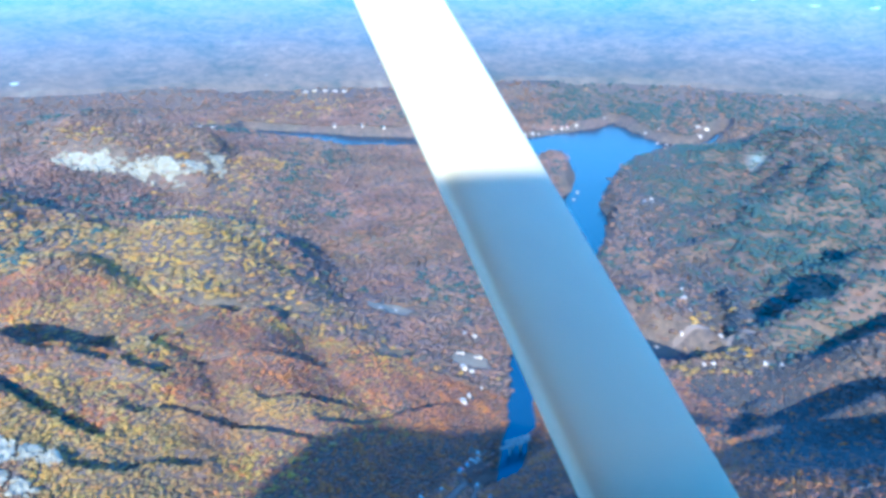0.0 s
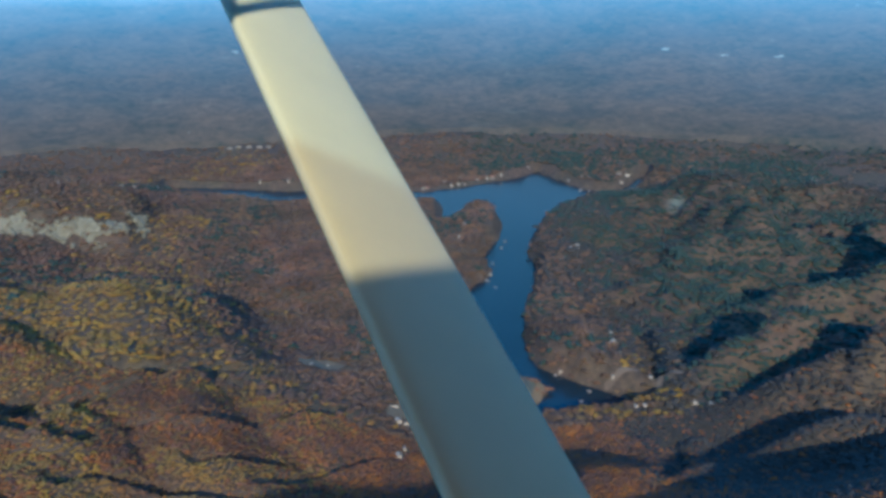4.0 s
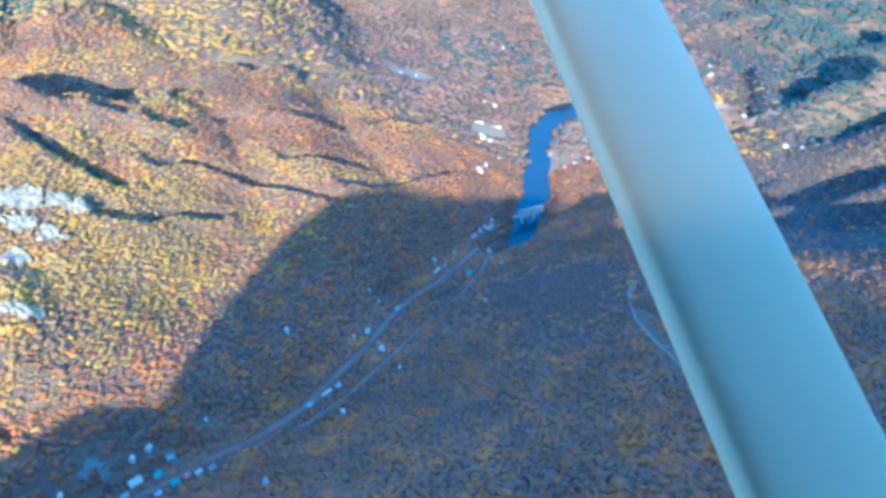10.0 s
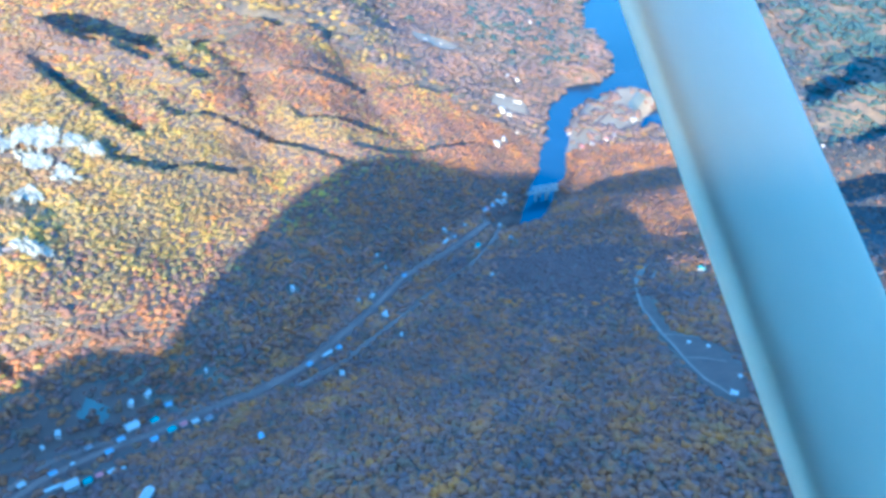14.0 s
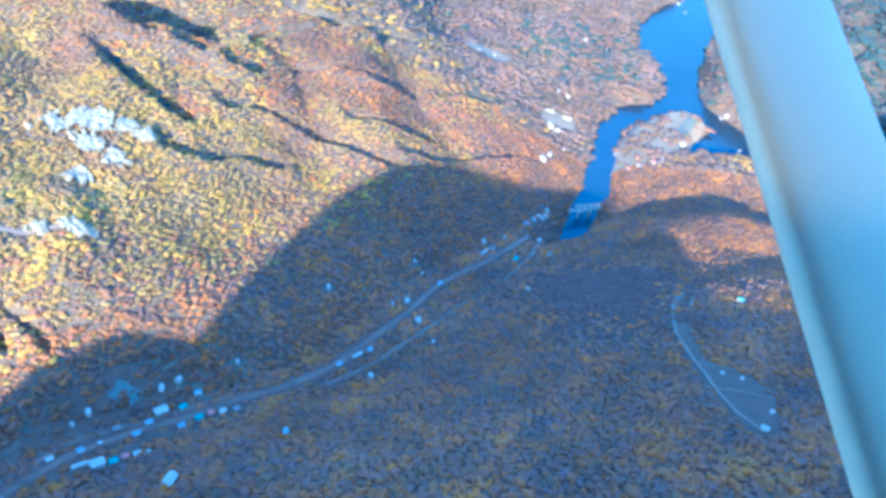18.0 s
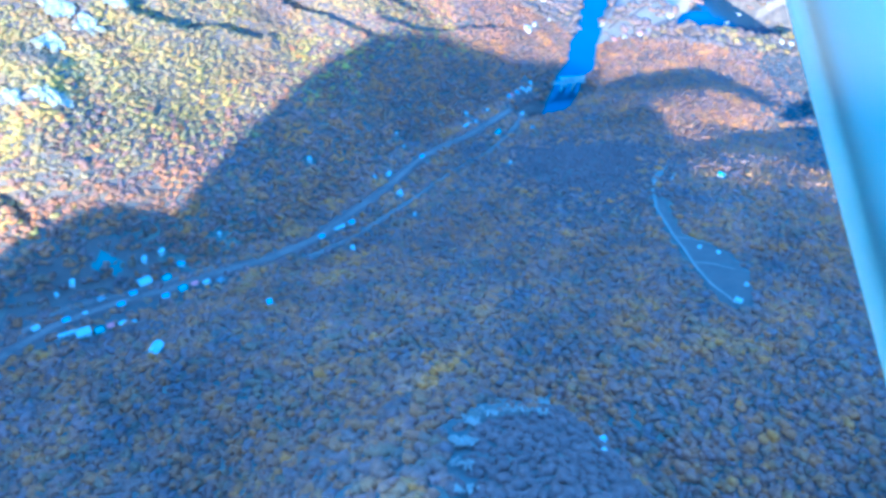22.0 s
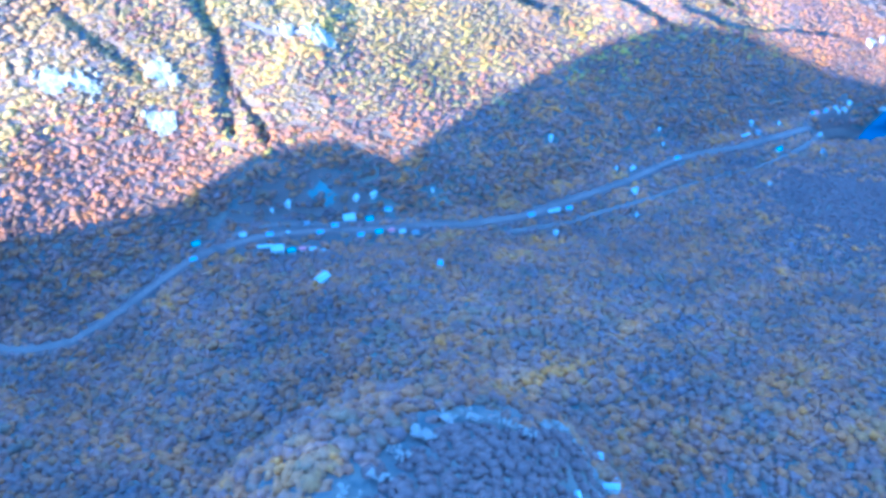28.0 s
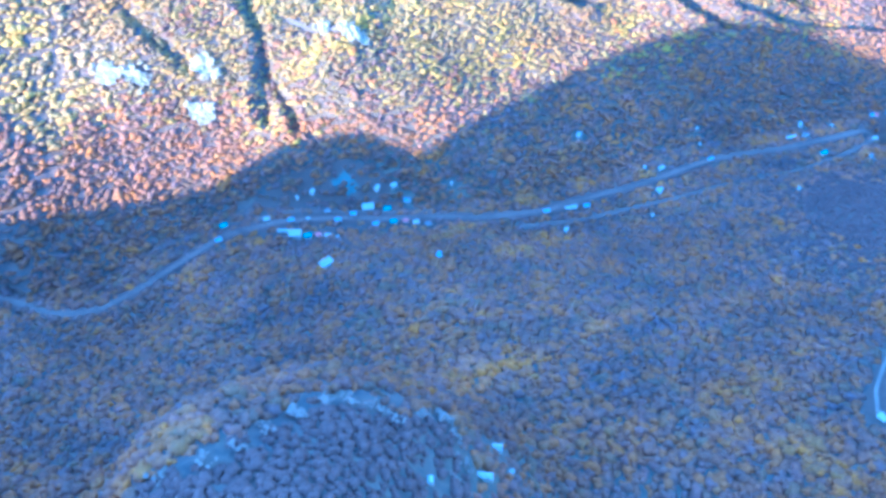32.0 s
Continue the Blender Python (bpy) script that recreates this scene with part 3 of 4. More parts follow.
# unseen pieces behind the camera, added up-sun of the strut to shade it
m, nt, b = material("tinted_window", 0.1)
glass = nt.nodes.new("ShaderNodeBsdfTransparent")
glass.inputs[0].default_value = (0.80, 0.72, 0.60, 1)
nt.links.new(glass.outputs[0], nt.nodes["Material Output"].inputs["Surface"])
M_TINT = m
# an added dark filter that passes a little sun to the lower strut
m, nt, b = material("strut_shade_filter", 0.1)
glass = nt.nodes.new("ShaderNodeBsdfTransparent")
glass.inputs[0].default_value = (0.055, 0.05, 0.045, 1)
nt.links.new(glass.outputs[0], nt.nodes["Material Output"].inputs["Surface"])
M_SHADE_FILTER = m
low_a, low_b = Vector((0.0338, 0.4006, -0.1025)) - way * 1.3, Vector((0.0905, 0.4498, -0.1159)) - way * 1.3
up_a, up_b = Vector((0.0037, 0.5084, -0.0542)) - way * 1.3, Vector((0.0729, 0.5126, -0.0878)) - way * 1.3
run = (low_b - low_a).normalized()
run_up = (up_b - up_a).normalized()
# the unseen pane up-sun that shades the lower strut
bm = bmesh.new()
bm.faces.new([bm.verts.new(v) for v in (low_a - run * 0.9, low_b + run * 0.42, low_b + run * 0.42 + Vector((0, 0, -1.1)), low_a - run * 0.9 + Vector((0, 0, -1.1)))])
part("lower_window", bm, M_SHADE_FILTER, plane, "unseen dark pane shading the lower strut")
# added panels out of view, which keep skylight off the strut
slab([(-3.2, -0.30, 0.70), (1.3, -0.30, 0.70), (1.3, 1.15, 0.74), (-3.2, 1.15, 0.74)], Vector((0, 0, 0.05)), "cabin_ceiling", M_BLOCKER, "unseen dark ceiling panel blocking skylight from the strut")
slab([(-1.5, -1.80, 1.385), (1.5, -1.80, 1.385), (1.5, -0.305, 0.735), (-1.5, -0.305, 0.735)], Vector((0, 0, 0.04)), "cabin_roof", M_BLOCKER, "unseen dark sloping panel blocking skylight from the strut")
slab([(-0.60, -1.75, -0.9), (-0.57, -1.75, -0.9), (-0.57, -0.22, -0.9), (-0.60, -0.22, -0.9)], Vector((0, 0, 1.62)), "cabin_side", M_BLOCKER, "unseen dark side panel blocking skylight from the strut")
slab([(0.36, -1.75, -0.9), (0.39, -1.75, -0.9), (0.39, -0.28, -0.9), (0.36, -0.28, -0.9)], Vector((0, 0, 1.62)), "cabin_side", M_BLOCKER, "unseen dark side panel blocking skylight from the strut")
slab([(0.39, -0.31, -0.9), (3.2, -0.31, -0.9), (3.2, -0.28, -0.9), (0.39, -0.28, -0.9)], Vector((0, 0, 1.62)), "fuselage_side", M_BLOCKER, "unseen dark outer side panel blocking skylight")
slab([(-3.2, -0.25, -0.9), (-0.60, -0.25, -0.9), (-0.60, -0.22, -0.9), (-3.2, -0.22, -0.9)], Vector((0, 0, 1.62)), "fuselage_side", M_BLOCKER, "unseen dark outer side panel blocking skylight")
slab([(0.32, -0.30, 0.79), (3.2, -0.30, 0.79), (3.2, 1.7, 0.83), (0.32, 1.7, 0.83)], Vector((0, 0, 0.06)), "wing_root", M_BLOCKER, "unseen dark overhead panel blocking skylight")
slab([(-0.60, -1.80, -0.9), (0.39, -1.80, -0.9), (0.39, -1.76, -0.9), (-0.60, -1.76, -0.9)], Vector((0, 0, 1.60)), "cabin_back", M_BLOCKER, "unseen dark rear panel blocking skylight")
# unseen tinted pane, placed so that its dimmed band falls on the strut
bm = bmesh.new()
bm.faces.new([bm.verts.new(v) for v in (low_a - run * 0.5, low_b + run * 0.06, up_b + run_up * 0.06, up_a - run_up * 0.5)])
part("cabin_window", bm, M_TINT, plane, "unseen brown tinted cabin window dimming sun on the strut")

# an unseen window frame strip, added up-sun so its shadow crosses the strut
q1, q2 = Vector((-0.0350, 0.6474, 0.0080)) - way * 0.6, Vector((0.0117, 0.7321, 0.0105)) - way * 0.6
side = (q2 - q1).normalized()
q1, q2 = q1 - side * 0.05, q2 + side * 0.05
n1 = side.cross(way).normalized() * 0.0055
# an unseen panel added up-sun, whose shadow covers the flared cuff
corner = [(-0.0471, 0.3896, 0.8992), (-0.0861, 0.1542, 0.3434), (-0.0924, 0.1188, 0.2599), (-0.0835, 0.1135, 0.2496), (-0.0856, 0.1069, 0.2339), (-0.1179, 0.1029, 0.2170), (-0.2217, 0.2471, 0.5277)]
slab([Vector(c) for c in corner], way * 0.006, "door_frame", M_BLOCKER, "unseen dark panel shading the flared cuff")
slab([q1 - n1, q2 - n1, q2 + n1, q1 + n1], way * 0.006, "window_frame_strip", M_BLOCKER, "thin unseen window frame strip shading a line across the strut")

# ---- roads, clearings and built things ----
def ribbon(name, pts, width, mat, lift, label, category, step=5.0):
    pts = np.array(pts, float)
    seg = np.r_[0, np.cumsum(np.hypot(*np.diff(pts, axis=0).T))]
    s = np.arange(0, seg[-1], step)
    px, py = np.interp(s, seg, pts[:, 0]), np.interp(s, seg, pts[:, 1])
    for _ in range(3):
        px[1:-1], py[1:-1] = (px[:-2] + 2 * px[1:-1] + px[2:]) / 4, (py[:-2] + 2 * py[1:-1] + py[2:]) / 4
    tx, ty = np.gradient(px), np.gradient(py)
    ln = np.hypot(tx, ty)
    nx, ny = -ty / ln, tx / ln
    rows = []
    for side in (-0.5, -0.17, 0.17, 0.5):
        w = width * side * (1 + 0.12 * fbm(px, py, 25, 2, 7))
        qx, qy = px + nx * w, py + ny * w
        rows.append(np.stack([qx, qy, ground_height(qx, qy) + lift], -1))
    n = len(px)
    v = np.concatenate(rows)
    f = [(r * n + q, r * n + q + 1, (r + 1) * n + q + 1, (r + 1) * n + q) for r in range(3) for q in range(n - 1)]
    ob = link_mesh(name, v[:, :], f, mat)
    return tagged(ob, label, category, kind="structure")


def patch(name, ringed, mat, lift, label, category, step=2.5):
    r = np.array(ringed, float)
    qx, qy = np.meshgrid(np.arange(r[:, 0].min(), r[:, 0].max(), step), np.arange(r[:, 1].min(), r[:, 1].max(), step))
    ok = inside_and_reach(qx + fbm(qx, qy, 14, 2, 3) * 2, qy, ringed) < 1.0
    idx = np.arange(qx.size).reshape(qx.shape)
    full = ok[:-1, :-1] & ok[1:, :-1] & ok[:-1, 1:] & ok[1:, 1:]
    f = np.stack([idx[:-1, :-1], idx[:-1, 1:], idx[1:, 1:], idx[1:, :-1]], -1)[full]
    v = np.stack([qx, qy, ground_height(qx, qy) + lift], -1).reshape(-1, 3)
    used, inv = np.unique(f, return_inverse=True)
    ob = link_mesh(name, v[used], inv.reshape(f.shape), mat)
    return tagged(ob, label, category, kind="structure")


main = [(x, y) for x, y in zip(ROAD_X, ROAD_Y) if y <= 855]
ribbon("road_verge", main, 11.0, M_VERGE, 0.9, "pale gravel verge of the valley road", "verge")
ribbon("road", main, 4.8, M_ROAD, 1.3, "grey asphalt road winding along the valley floor", "road")
ribbon("side_road", [(-100, 455), (-72, 490), (-42, 545), (-12, 600), (28, 660), (50, 720), (62, 765)], 4.5, M_ROAD, 1.0, "narrow side road beside the main road", "road")
ribbon("side_road", [(-255, 318), (-240, 352), (-215, 372), (-185, 400), (-160, 425)], 4, M_ROAD, 1.0, "village back street", "road")
ribbon("track", [(170, 598), (157, 566), (155, 530), (160, 503), (166, 470), (168, 440), (172, 410), (181, 385)], 2.0, M_GRAVEL, 1.0, "pale gravel track into the clearing", "track", 3.0)
ribbon("track", [(163, 486), (176, 484), (188, 476)], 1.8, M_GRAVEL, 1.1, "short gravel spur across the clearing", "track", 3.0)
ribbon("track", [(168, 446), (180, 444), (193, 436)], 1.8, M_GRAVEL, 1.1, "short gravel spur across the clearing", "track", 3.0)
ribbon("track", [(-292, 487), (-305, 480), (-320, 470), (-345, 462)], 4, M_GRAVEL, 1.0, "pale track across the sunny slope", "track", 3.0)
ribbon("shore_track", [(158, 572), (163, 590), (172, 602), (180, 596), (172, 575)], 1.8, M_GRAVEL, 1.0, "pale loop of track above the clearing", "track", 3.0)
ribbon("shore_road", [(150, 985), (156, 1030), (172, 1080), (190, 1122), (205, 1140)], 5, M_GRAVEL, 0.8, "pale shore road along the point", "road", 4.0)
ribbon("causeway", [(330, 1060), (352, 1054), (391, 1058), (423, 1075), (440, 1095)], 9, M_GRAVEL, 1.6, "pale causeway across the end of the bay", "causeway", 4.0)
ribbon("causeway", [(372, 1140), (400, 1134), (425, 1122), (447, 1100), (470, 1085)], 8, M_GRAVEL, 1.4, "pale gravel bank beside the bay", "causeway", 4.0)
ribbon("beach", [(175, 1182), (200, 1190), (218, 1203)], 5, M_GRAVEL, 0.8, "narrow pale beach below the trees", "beach", 4.0)
patch("clearing", QUARRY, M_TURF, 0.5, "dull green clearing among dark trees", "clearing")
patch("village_green", VILLAGE, M_TURF, 0.5, "shaded green ground between the village houses", "lawn")
patch("point_field", POINT, M_GRASS, 0.6, "dry tan field on the river point", "field", 3.0)
patch("field", FIELD, M_GRASS, 0.6, "tan hay field in the woods", "field", 3.0)
patch("meadow", MEADOW, M_GRASS, 0.6, "tan meadow beside long sheds", "field", 3.0)
patch("yard", HAMLET, M_VERGE, 0.5, "pale gravel yards between hamlet houses", "yard")
patch("pond", [(236, 1086), (250, 1100), (268, 1134), (276, 1152), (262, 1156), (250, 1136), (240, 1112)], M_COURT, 1.0, "small teal pond on the river point", "pond", 2.0)
ribbon("track", [(165, 1030), (195, 1075), (215, 1105), (235, 1110), (210, 1085), (190, 1050)], 3.5, M_VERGE, 1.0, "dark loop track on the river point", "track", 3.0)
patch("court", [(-233, 388), (-216, 390), (-214, 404), (-231, 402)], M_COURT, 1.0, "teal sports court behind the village", "court", 2.0)


def house(kind, roof, wide, long, tall, chimney=True, wing=False):
    """A house with walls, a gable roof that overhangs, a door, windows and a chimney."""
    ob = new(kind)

    def box(x0, y0, z0, x1, y1, z1):
        bm = bmesh.new()
        bmesh.ops.create_cube(bm, size=1, matrix=Matrix.Translation(((x0 + x1) / 2, (y0 + y1) / 2, (z0 + z1) / 2)) @ Matrix.Diagonal((x1 - x0, y1 - y0, z1 - z0, 1)))
        return bm

    def gable(x0, y0, x1, y1, z, rise, along):
        bm = bmesh.new()
        o = 0.35
        x0, y0, x1, y1 = x0 - o, y0 - o, x1 + o, y1 + o
        if along:
            mid = (x0 + x1) / 2
            low = [(x0, y0, z), (x1, y0, z), (x1, y1, z), (x0, y1, z)]
            top = [(mid, y0, z + rise), (mid, y1, z + rise)]
            f = [(0, 1, 4), (2, 3, 5), (1, 2, 5, 4), (3, 0, 4, 5), (3, 2, 1, 0)]
        else:
            mid = (y0 + y1) / 2
            low = [(x0, y0, z), (x1, y0, z), (x1, y1, z), (x0, y1, z)]
            top = [(x0, mid, z + rise), (x1, mid, z + rise)]
            f = [(0, 3, 4), (2, 1, 5), (0, 1, 5, 4), (2, 3, 4, 5), (3, 2, 1, 0)]
        v = [bm.verts.new(p) for p in low + top]
        for q in f:
            bm.faces.new([v[i] for i in q])
        return bm

    w, l = wide / 2, long / 2
    part("wall", box(-w, -l, -4, w, l, tall), M_WHITE, ob, smooth=False)
    rf = part("roof", gable(-w, -l, w, l, tall, wide * 0.32, True), roof, ob, smooth=False)
    part("door", box(w, -0.5, 0, w + 0.06, 0.5, 2.05), M_DARK, ob, smooth=False)
    for q in (-0.62, 0.62):
        part("window", box(w, q * l - 0.6, 1.0, w + 0.05, q * l + 0.6, 2.2), M_DARK, ob, smooth=False)
    if chimney:
        part("chimney", box(-0.35, l * 0.4, tall, 0.35, l * 0.4 + 0.7, tall + wide * 0.32 + 0.9), ROOFS[2], rf, smooth=False)
    if wing:
        part("wing_wall", box(w, l - wide * 0.9, -4, w + long * 0.55, l, tall - 0.2), M_WHITE, ob, smooth=False)
        part("wing_roof", gable(w, l - wide * 0.9, w + long * 0.55, l, tall - 0.2, wide * 0.26, False), roof, ob, smooth=False)
    ob.location = (0, 0, -900)
    return ob


KINDS = {"g": (house("house", ROOFS[0], 5, 7.5, 3.6), "white house with grey roof", "house"),
         "w": (house("house", ROOFS[1], 5, 7, 3.6, False), "house with pale metal roof", "house"),
         "r": (house("house", ROOFS[2], 4.6, 6.5, 3.4), "white house with red roof", "house"),
         "t": (house("house", ROOFS[3], 5.5, 8, 3.6, False), "house with green metal roof", "house"),
         "b": (house("house", ROOFS[4], 5, 7, 3.6), "white house with brown roof", "house"),
         "l": (house("house", ROOFS[1], 3.6, 9, 3.4, False, True), "angled pale-roofed house with side wing", "house"),
         "x": (house("barn", ROOFS[1], 7, 10.5, 4.2, False), "large building with pale metal roof", "barn"),
         "s": (house("shed", ROOFS[1], 3.4, 15, 2.8, False), "long low shed with pale roof", "shed"),
         "c": (house("cabin", ROOFS[1], 3.0, 4.0, 2.6, False), "small pale cabin", "cabin")}


def settle(where, spots, setting):
    for x, y, turn, k in spots:
        ob, label, category = KINDS[k]
        z = float(ground_height(np.array([x]), np.array([y]))[0])
        SPOTS.append((x, y))
        made = copy_thing(ob, pose(x, y, z + 0.3, 0, 0, turn) @ Matrix.Scale(0.82 if k == "x" else 0.64 if y < 900 else 0.75 if y < 1400 else 1.0, 4))
        tagged(made, label + " " + setting, category, where)


settle("village houses", [(-226, 331, -50, "s"), (-216, 334, -50, "x"), (-208, 339, -48, "t"), (-203, 345, -48, "r"), (-197, 349, -45, "w"), (-191, 353, -45, "c"), (-266, 306, -35, "t"),
                          (-245, 331, -40, "w"), (-199, 393, -45, "x"), (-187, 402, -40, "t"), (-173, 394, -42, "t"), (-167, 401, -40, "r"), (-160, 405, -40, "w"), (-152, 410, -40, "b")], "in the shaded village")
settle("village houses", [(-240, 374, 20, "w"), (-246, 363, 50, "c"), (-205, 410, 10, "w"), (-197, 421, -20, "w"), (-183, 420, -60, "g"), (-165, 453, 30, "c"), (-202, 380, -45, "g"), (-219, 369, -40, "b"),
                          (-205, 367, -45, "g"), (-108, 375, 25, "g"), (-257, 294, -30, "g"), (-223, 353, -45, "c"), (-231, 343, -45, "g"), (-181, 383, -42, "g")], "beside the village street")
settle("barns", [(-163, 319, -12, "x")], "alone among rust-coloured trees")
settle("road houses", [(-123, 567, 20, "w"), (-51, 646, 30, "c"), (-33, 632, -30, "g"), (-58, 594, -25, "w"), (-69, 586, 40, "c"), (-44, 567, 60, "l"), (-28, 530, 10, "c"), (-84, 501, -38, "s"),
                       (-76, 511, -38, "g"), (-95, 484, -38, "g"), (-68, 473, 50, "w"), (-60, 655, 15, "c"), (46, 624, 10, "c")], "beside the valley road")
settle("hamlet houses", [(3, 710, -32, "s"), (11, 722, -32, "b"), (46, 795, 20, "r"), (76, 799, 30, "x"), (60, 823, 50, "s"), (67, 846, 10, "w"), (58, 778, -30, "w"), (57, 760, -30, "s"),
                         (35, 706, -30, "t"), (68, 723, 0, "b"), (1, 733, 25, "w"), (22, 752, 0, "c"), (43, 792, -20, "g"), (52, 808, 10, "g"), (66, 832, 70, "w")], "by the bridge")
settle("crag houses", [(59, 237, -55, "w"), (71, 213, -60, "s"), (70, 233, -20, "c"), (88, 205, 0, "c"), (67, 190, 40, "c")], "below the rocky knob")
settle("clearing cabins", [(177, 470, 70, "c"), (188, 462, 70, "c"), (193, 411, 40, "c"), (182, 388, 70, "w"), (214, 588, 60, "t")], "in the dull green clearing")
settle("point houses", [(241, 1068, 30, "w"), (170, 992, 40, "r"), (182, 1000, 40, "b"), (201, 1010, 30, "r"), (246, 1076, 30, "g"), (212, 1019, 20, "b")], "on the tan river point")
settle("farm buildings", [(62, 1077, -88, "s"), (86, 1077, -86, "s"), (64, 1036, 20, "x"), (74, 1033, -70, "w"), (72, 1133, 0, "w"), (86, 1132, 30, "w"), (113, 1359, 20, "w"), (-47, 1180, -40, "w"),
                          (-24, 1202, 0, "c"), (57, 946, 20, "x"), (66, 968, 0, "w"), (84, 999, 30, "c"), (60, 955, 60, "c")], "in the sunny valley")
settle("bay houses", [(315, 1199, 10, "w"), (323, 1200, 60, "b"), (419, 1262, 0, "w"), (408, 1222, 60, "w"), (413, 1228, 30, "g"), (458, 1319, 20, "c"), (408, 1180, 0, "c"), (350, 1140, 40, "w"), (384, 1140, 0, "w"),
                      (430, 1112, 50, "l"), (456, 1014, 60, "l"), (470, 999, 20, "w"), (392, 1030, 70, "w"), (380, 1030, 20, "w")], "near the end of the bay")
settle("lake houses", [(250, 2412, 0, "w"), (262, 2418, 30, "r"), (333, 2440, 0, "w"), (354, 2448, 40, "w"), (372, 2450, 40, "c"), (415, 2490, 0, "w"), (446, 2500, 10, "w"), (463, 2506, 60, "r"), (491, 2520, 20, "w"),
                       (590, 2600, 30, "c"), (318, 2470, 0, "w"), (369, 2520, 0, "c"), (672, 2440, 20, "w"), (704, 2420, 0, "w"), (720, 2400, 0, "w")], "on the far lake shore")
settle("lake houses", [(836, 2420, 78, "s"), (812, 2418, 80, "s"), (798, 2360, 60, "s"), (700, 2330, 20, "w"), (680, 2345, 60, "w"), (720, 2330, 0, "c"), (800, 2230, 20, "c"), (378, 1900, 20, "w"), (360, 1850, 0, "w"),
                       (320, 1745, 0, "w"), (302, 1672, 10, "w"), (290, 1640, 30, "w"), (295, 1951, 0, "w"), (268, 1856, 30, "w"), (474, 1696, 0, "w"), (494, 1724, 50, "w"), (488, 1690, 20, "c")], "among trees by the lake")
settle("distant buildings", [(-528, 2289, 80, "s"), (-500, 2300, 80, "s"), (-319, 2932, 85, "s"), (-290, 2932, 85, "s"), (-257, 2933, 85, "s"), (-225, 2931, 85, "s"), (-194, 2931, 85, "s"), (-565, 1904, 0, "c"),
                             (1326, 2280, 60, "s"), (1355, 2215, 60, "s"), (145, 2420, 0, "w"), (-121, 2490, 20, "w"), (-60, 2480, 0, "w"), (-200, 2520, 0, "w")], "far off in the woods")
for ob, *_ in KINDS.values():
    for o in (*ob.children_recursive, ob):
        bpy.data.objects.remove(o)

# the bridge: two decks side by side
for a, b in ((Vector((94, 871, -13)), Vector((131, 889, -13))), (Vector((102, 884, -13)), Vector((132, 897, -13)))):
    br = tagged(new("bridge"), "pale concrete road bridge deck across the narrow river", "bridge", "bridge decks")
    d = (b - a).normalized()
    br.location = (a + b) / 2
    br.rotation_euler.z = math.atan2(d.y, d.x)

    def beam(name, x0, x1, y0, y1, z0, z1, mat, label=""):
        bm = bmesh.new()
        bmesh.ops.create_cube(bm, size=1, matrix=Matrix.Translation(((x0 + x1) / 2, (y0 + y1) / 2, (z0 + z1) / 2)) @ Matrix.Diagonal((x1 - x0, y1 - y0, z1 - z0, 1)))
        return part(name, bm, mat, br, label, smooth=False)

    half = (b - a).length / 2
    beam("deck", -half, half, -1.7, 1.7, -0.9, 0, M_CONCRETE)
    beam("roadway", -half, half, -1.6, 1.6, 0.004, 0.06, M_ROAD, "pale roadway")
    for s in (-1, 1):
        beam("parapet", -half, half, s * 1.75 - 0.15, s * 1.75 + 0.15, 0.06, 1.1, M_CONCRETE)
    for q in (-0.35, 0.35):
        beam("pier", half * q - 0.8, half * q + 0.8, -1.4, 1.4, -17, -0.95, M_CONCRETE)


# boats and floats on the water
def boat(x, y, turn):
    ob = tagged(new("boat"), "small white boat moored on the blue water", "boat", "moored boats")
    prof = [(-1.0, 0.8), (-0.4, 1.0), (0.3, 0.95), (0.8, 0.55), (1.0, 0.03)]
    bm = loft([[Vector((u * 3.6, w * 1.1 * c, h)) for c, h in ((-1, 0.9), (-0.8, 0), (0.8, 0), (1, 0.9))] for u, w in prof])
    part("hull", bm, M_WHITE, ob, smooth=False)
    bm = bmesh.new()
    bmesh.ops.create_cube(bm, size=1, matrix=Matrix.Translation((-0.4, 0, 1.4)) @ Matrix.Diagonal((2.2, 1.4, 1.0, 1)))
    bmesh.ops.bevel(bm, geom=bm.edges[:], offset=0.2, segments=2, affect="EDGES")
    part("cabin", bm, M_WHITE, ob, smooth=False)
    ob.matrix_world = pose(x, y, WATER - 0.2, 0, 0, turn)


for x, y, turn in ((156, 1042, 60), (159, 1046, 20), (232, 1300, 10), (236, 1310, 60), (330, 1110, 20), (300, 1600, 40)):
    boat(x, y, turn)


# ---- rocks ----
def boulder_mesh(seed, mat=M_ROCK):
    bm = bmesh.new()
    bmesh.ops.create_icosphere(bm, subdivisions=2, radius=1.0)
    off = Vector((seed * 7.3, seed * 3.1, 0))
    for v in bm.verts:
        v.co *= 0.75 + 0.55 * noise.noise(v.co * 1.3 + off) + 0.2 * noise.noise(v.co * 4 + off)
    me = bpy.data.meshes.new("boulder")
    bm.to_mesh(me)
    bm.free()
    me.materials.append(mat)
    return me


BOULDERS, DULL_BOULDERS = [boulder_mesh(s) for s in range(6)], [boulder_mesh(s + 9, M_DULL_ROCK) for s in range(6)]
rnd = random.Random(5)


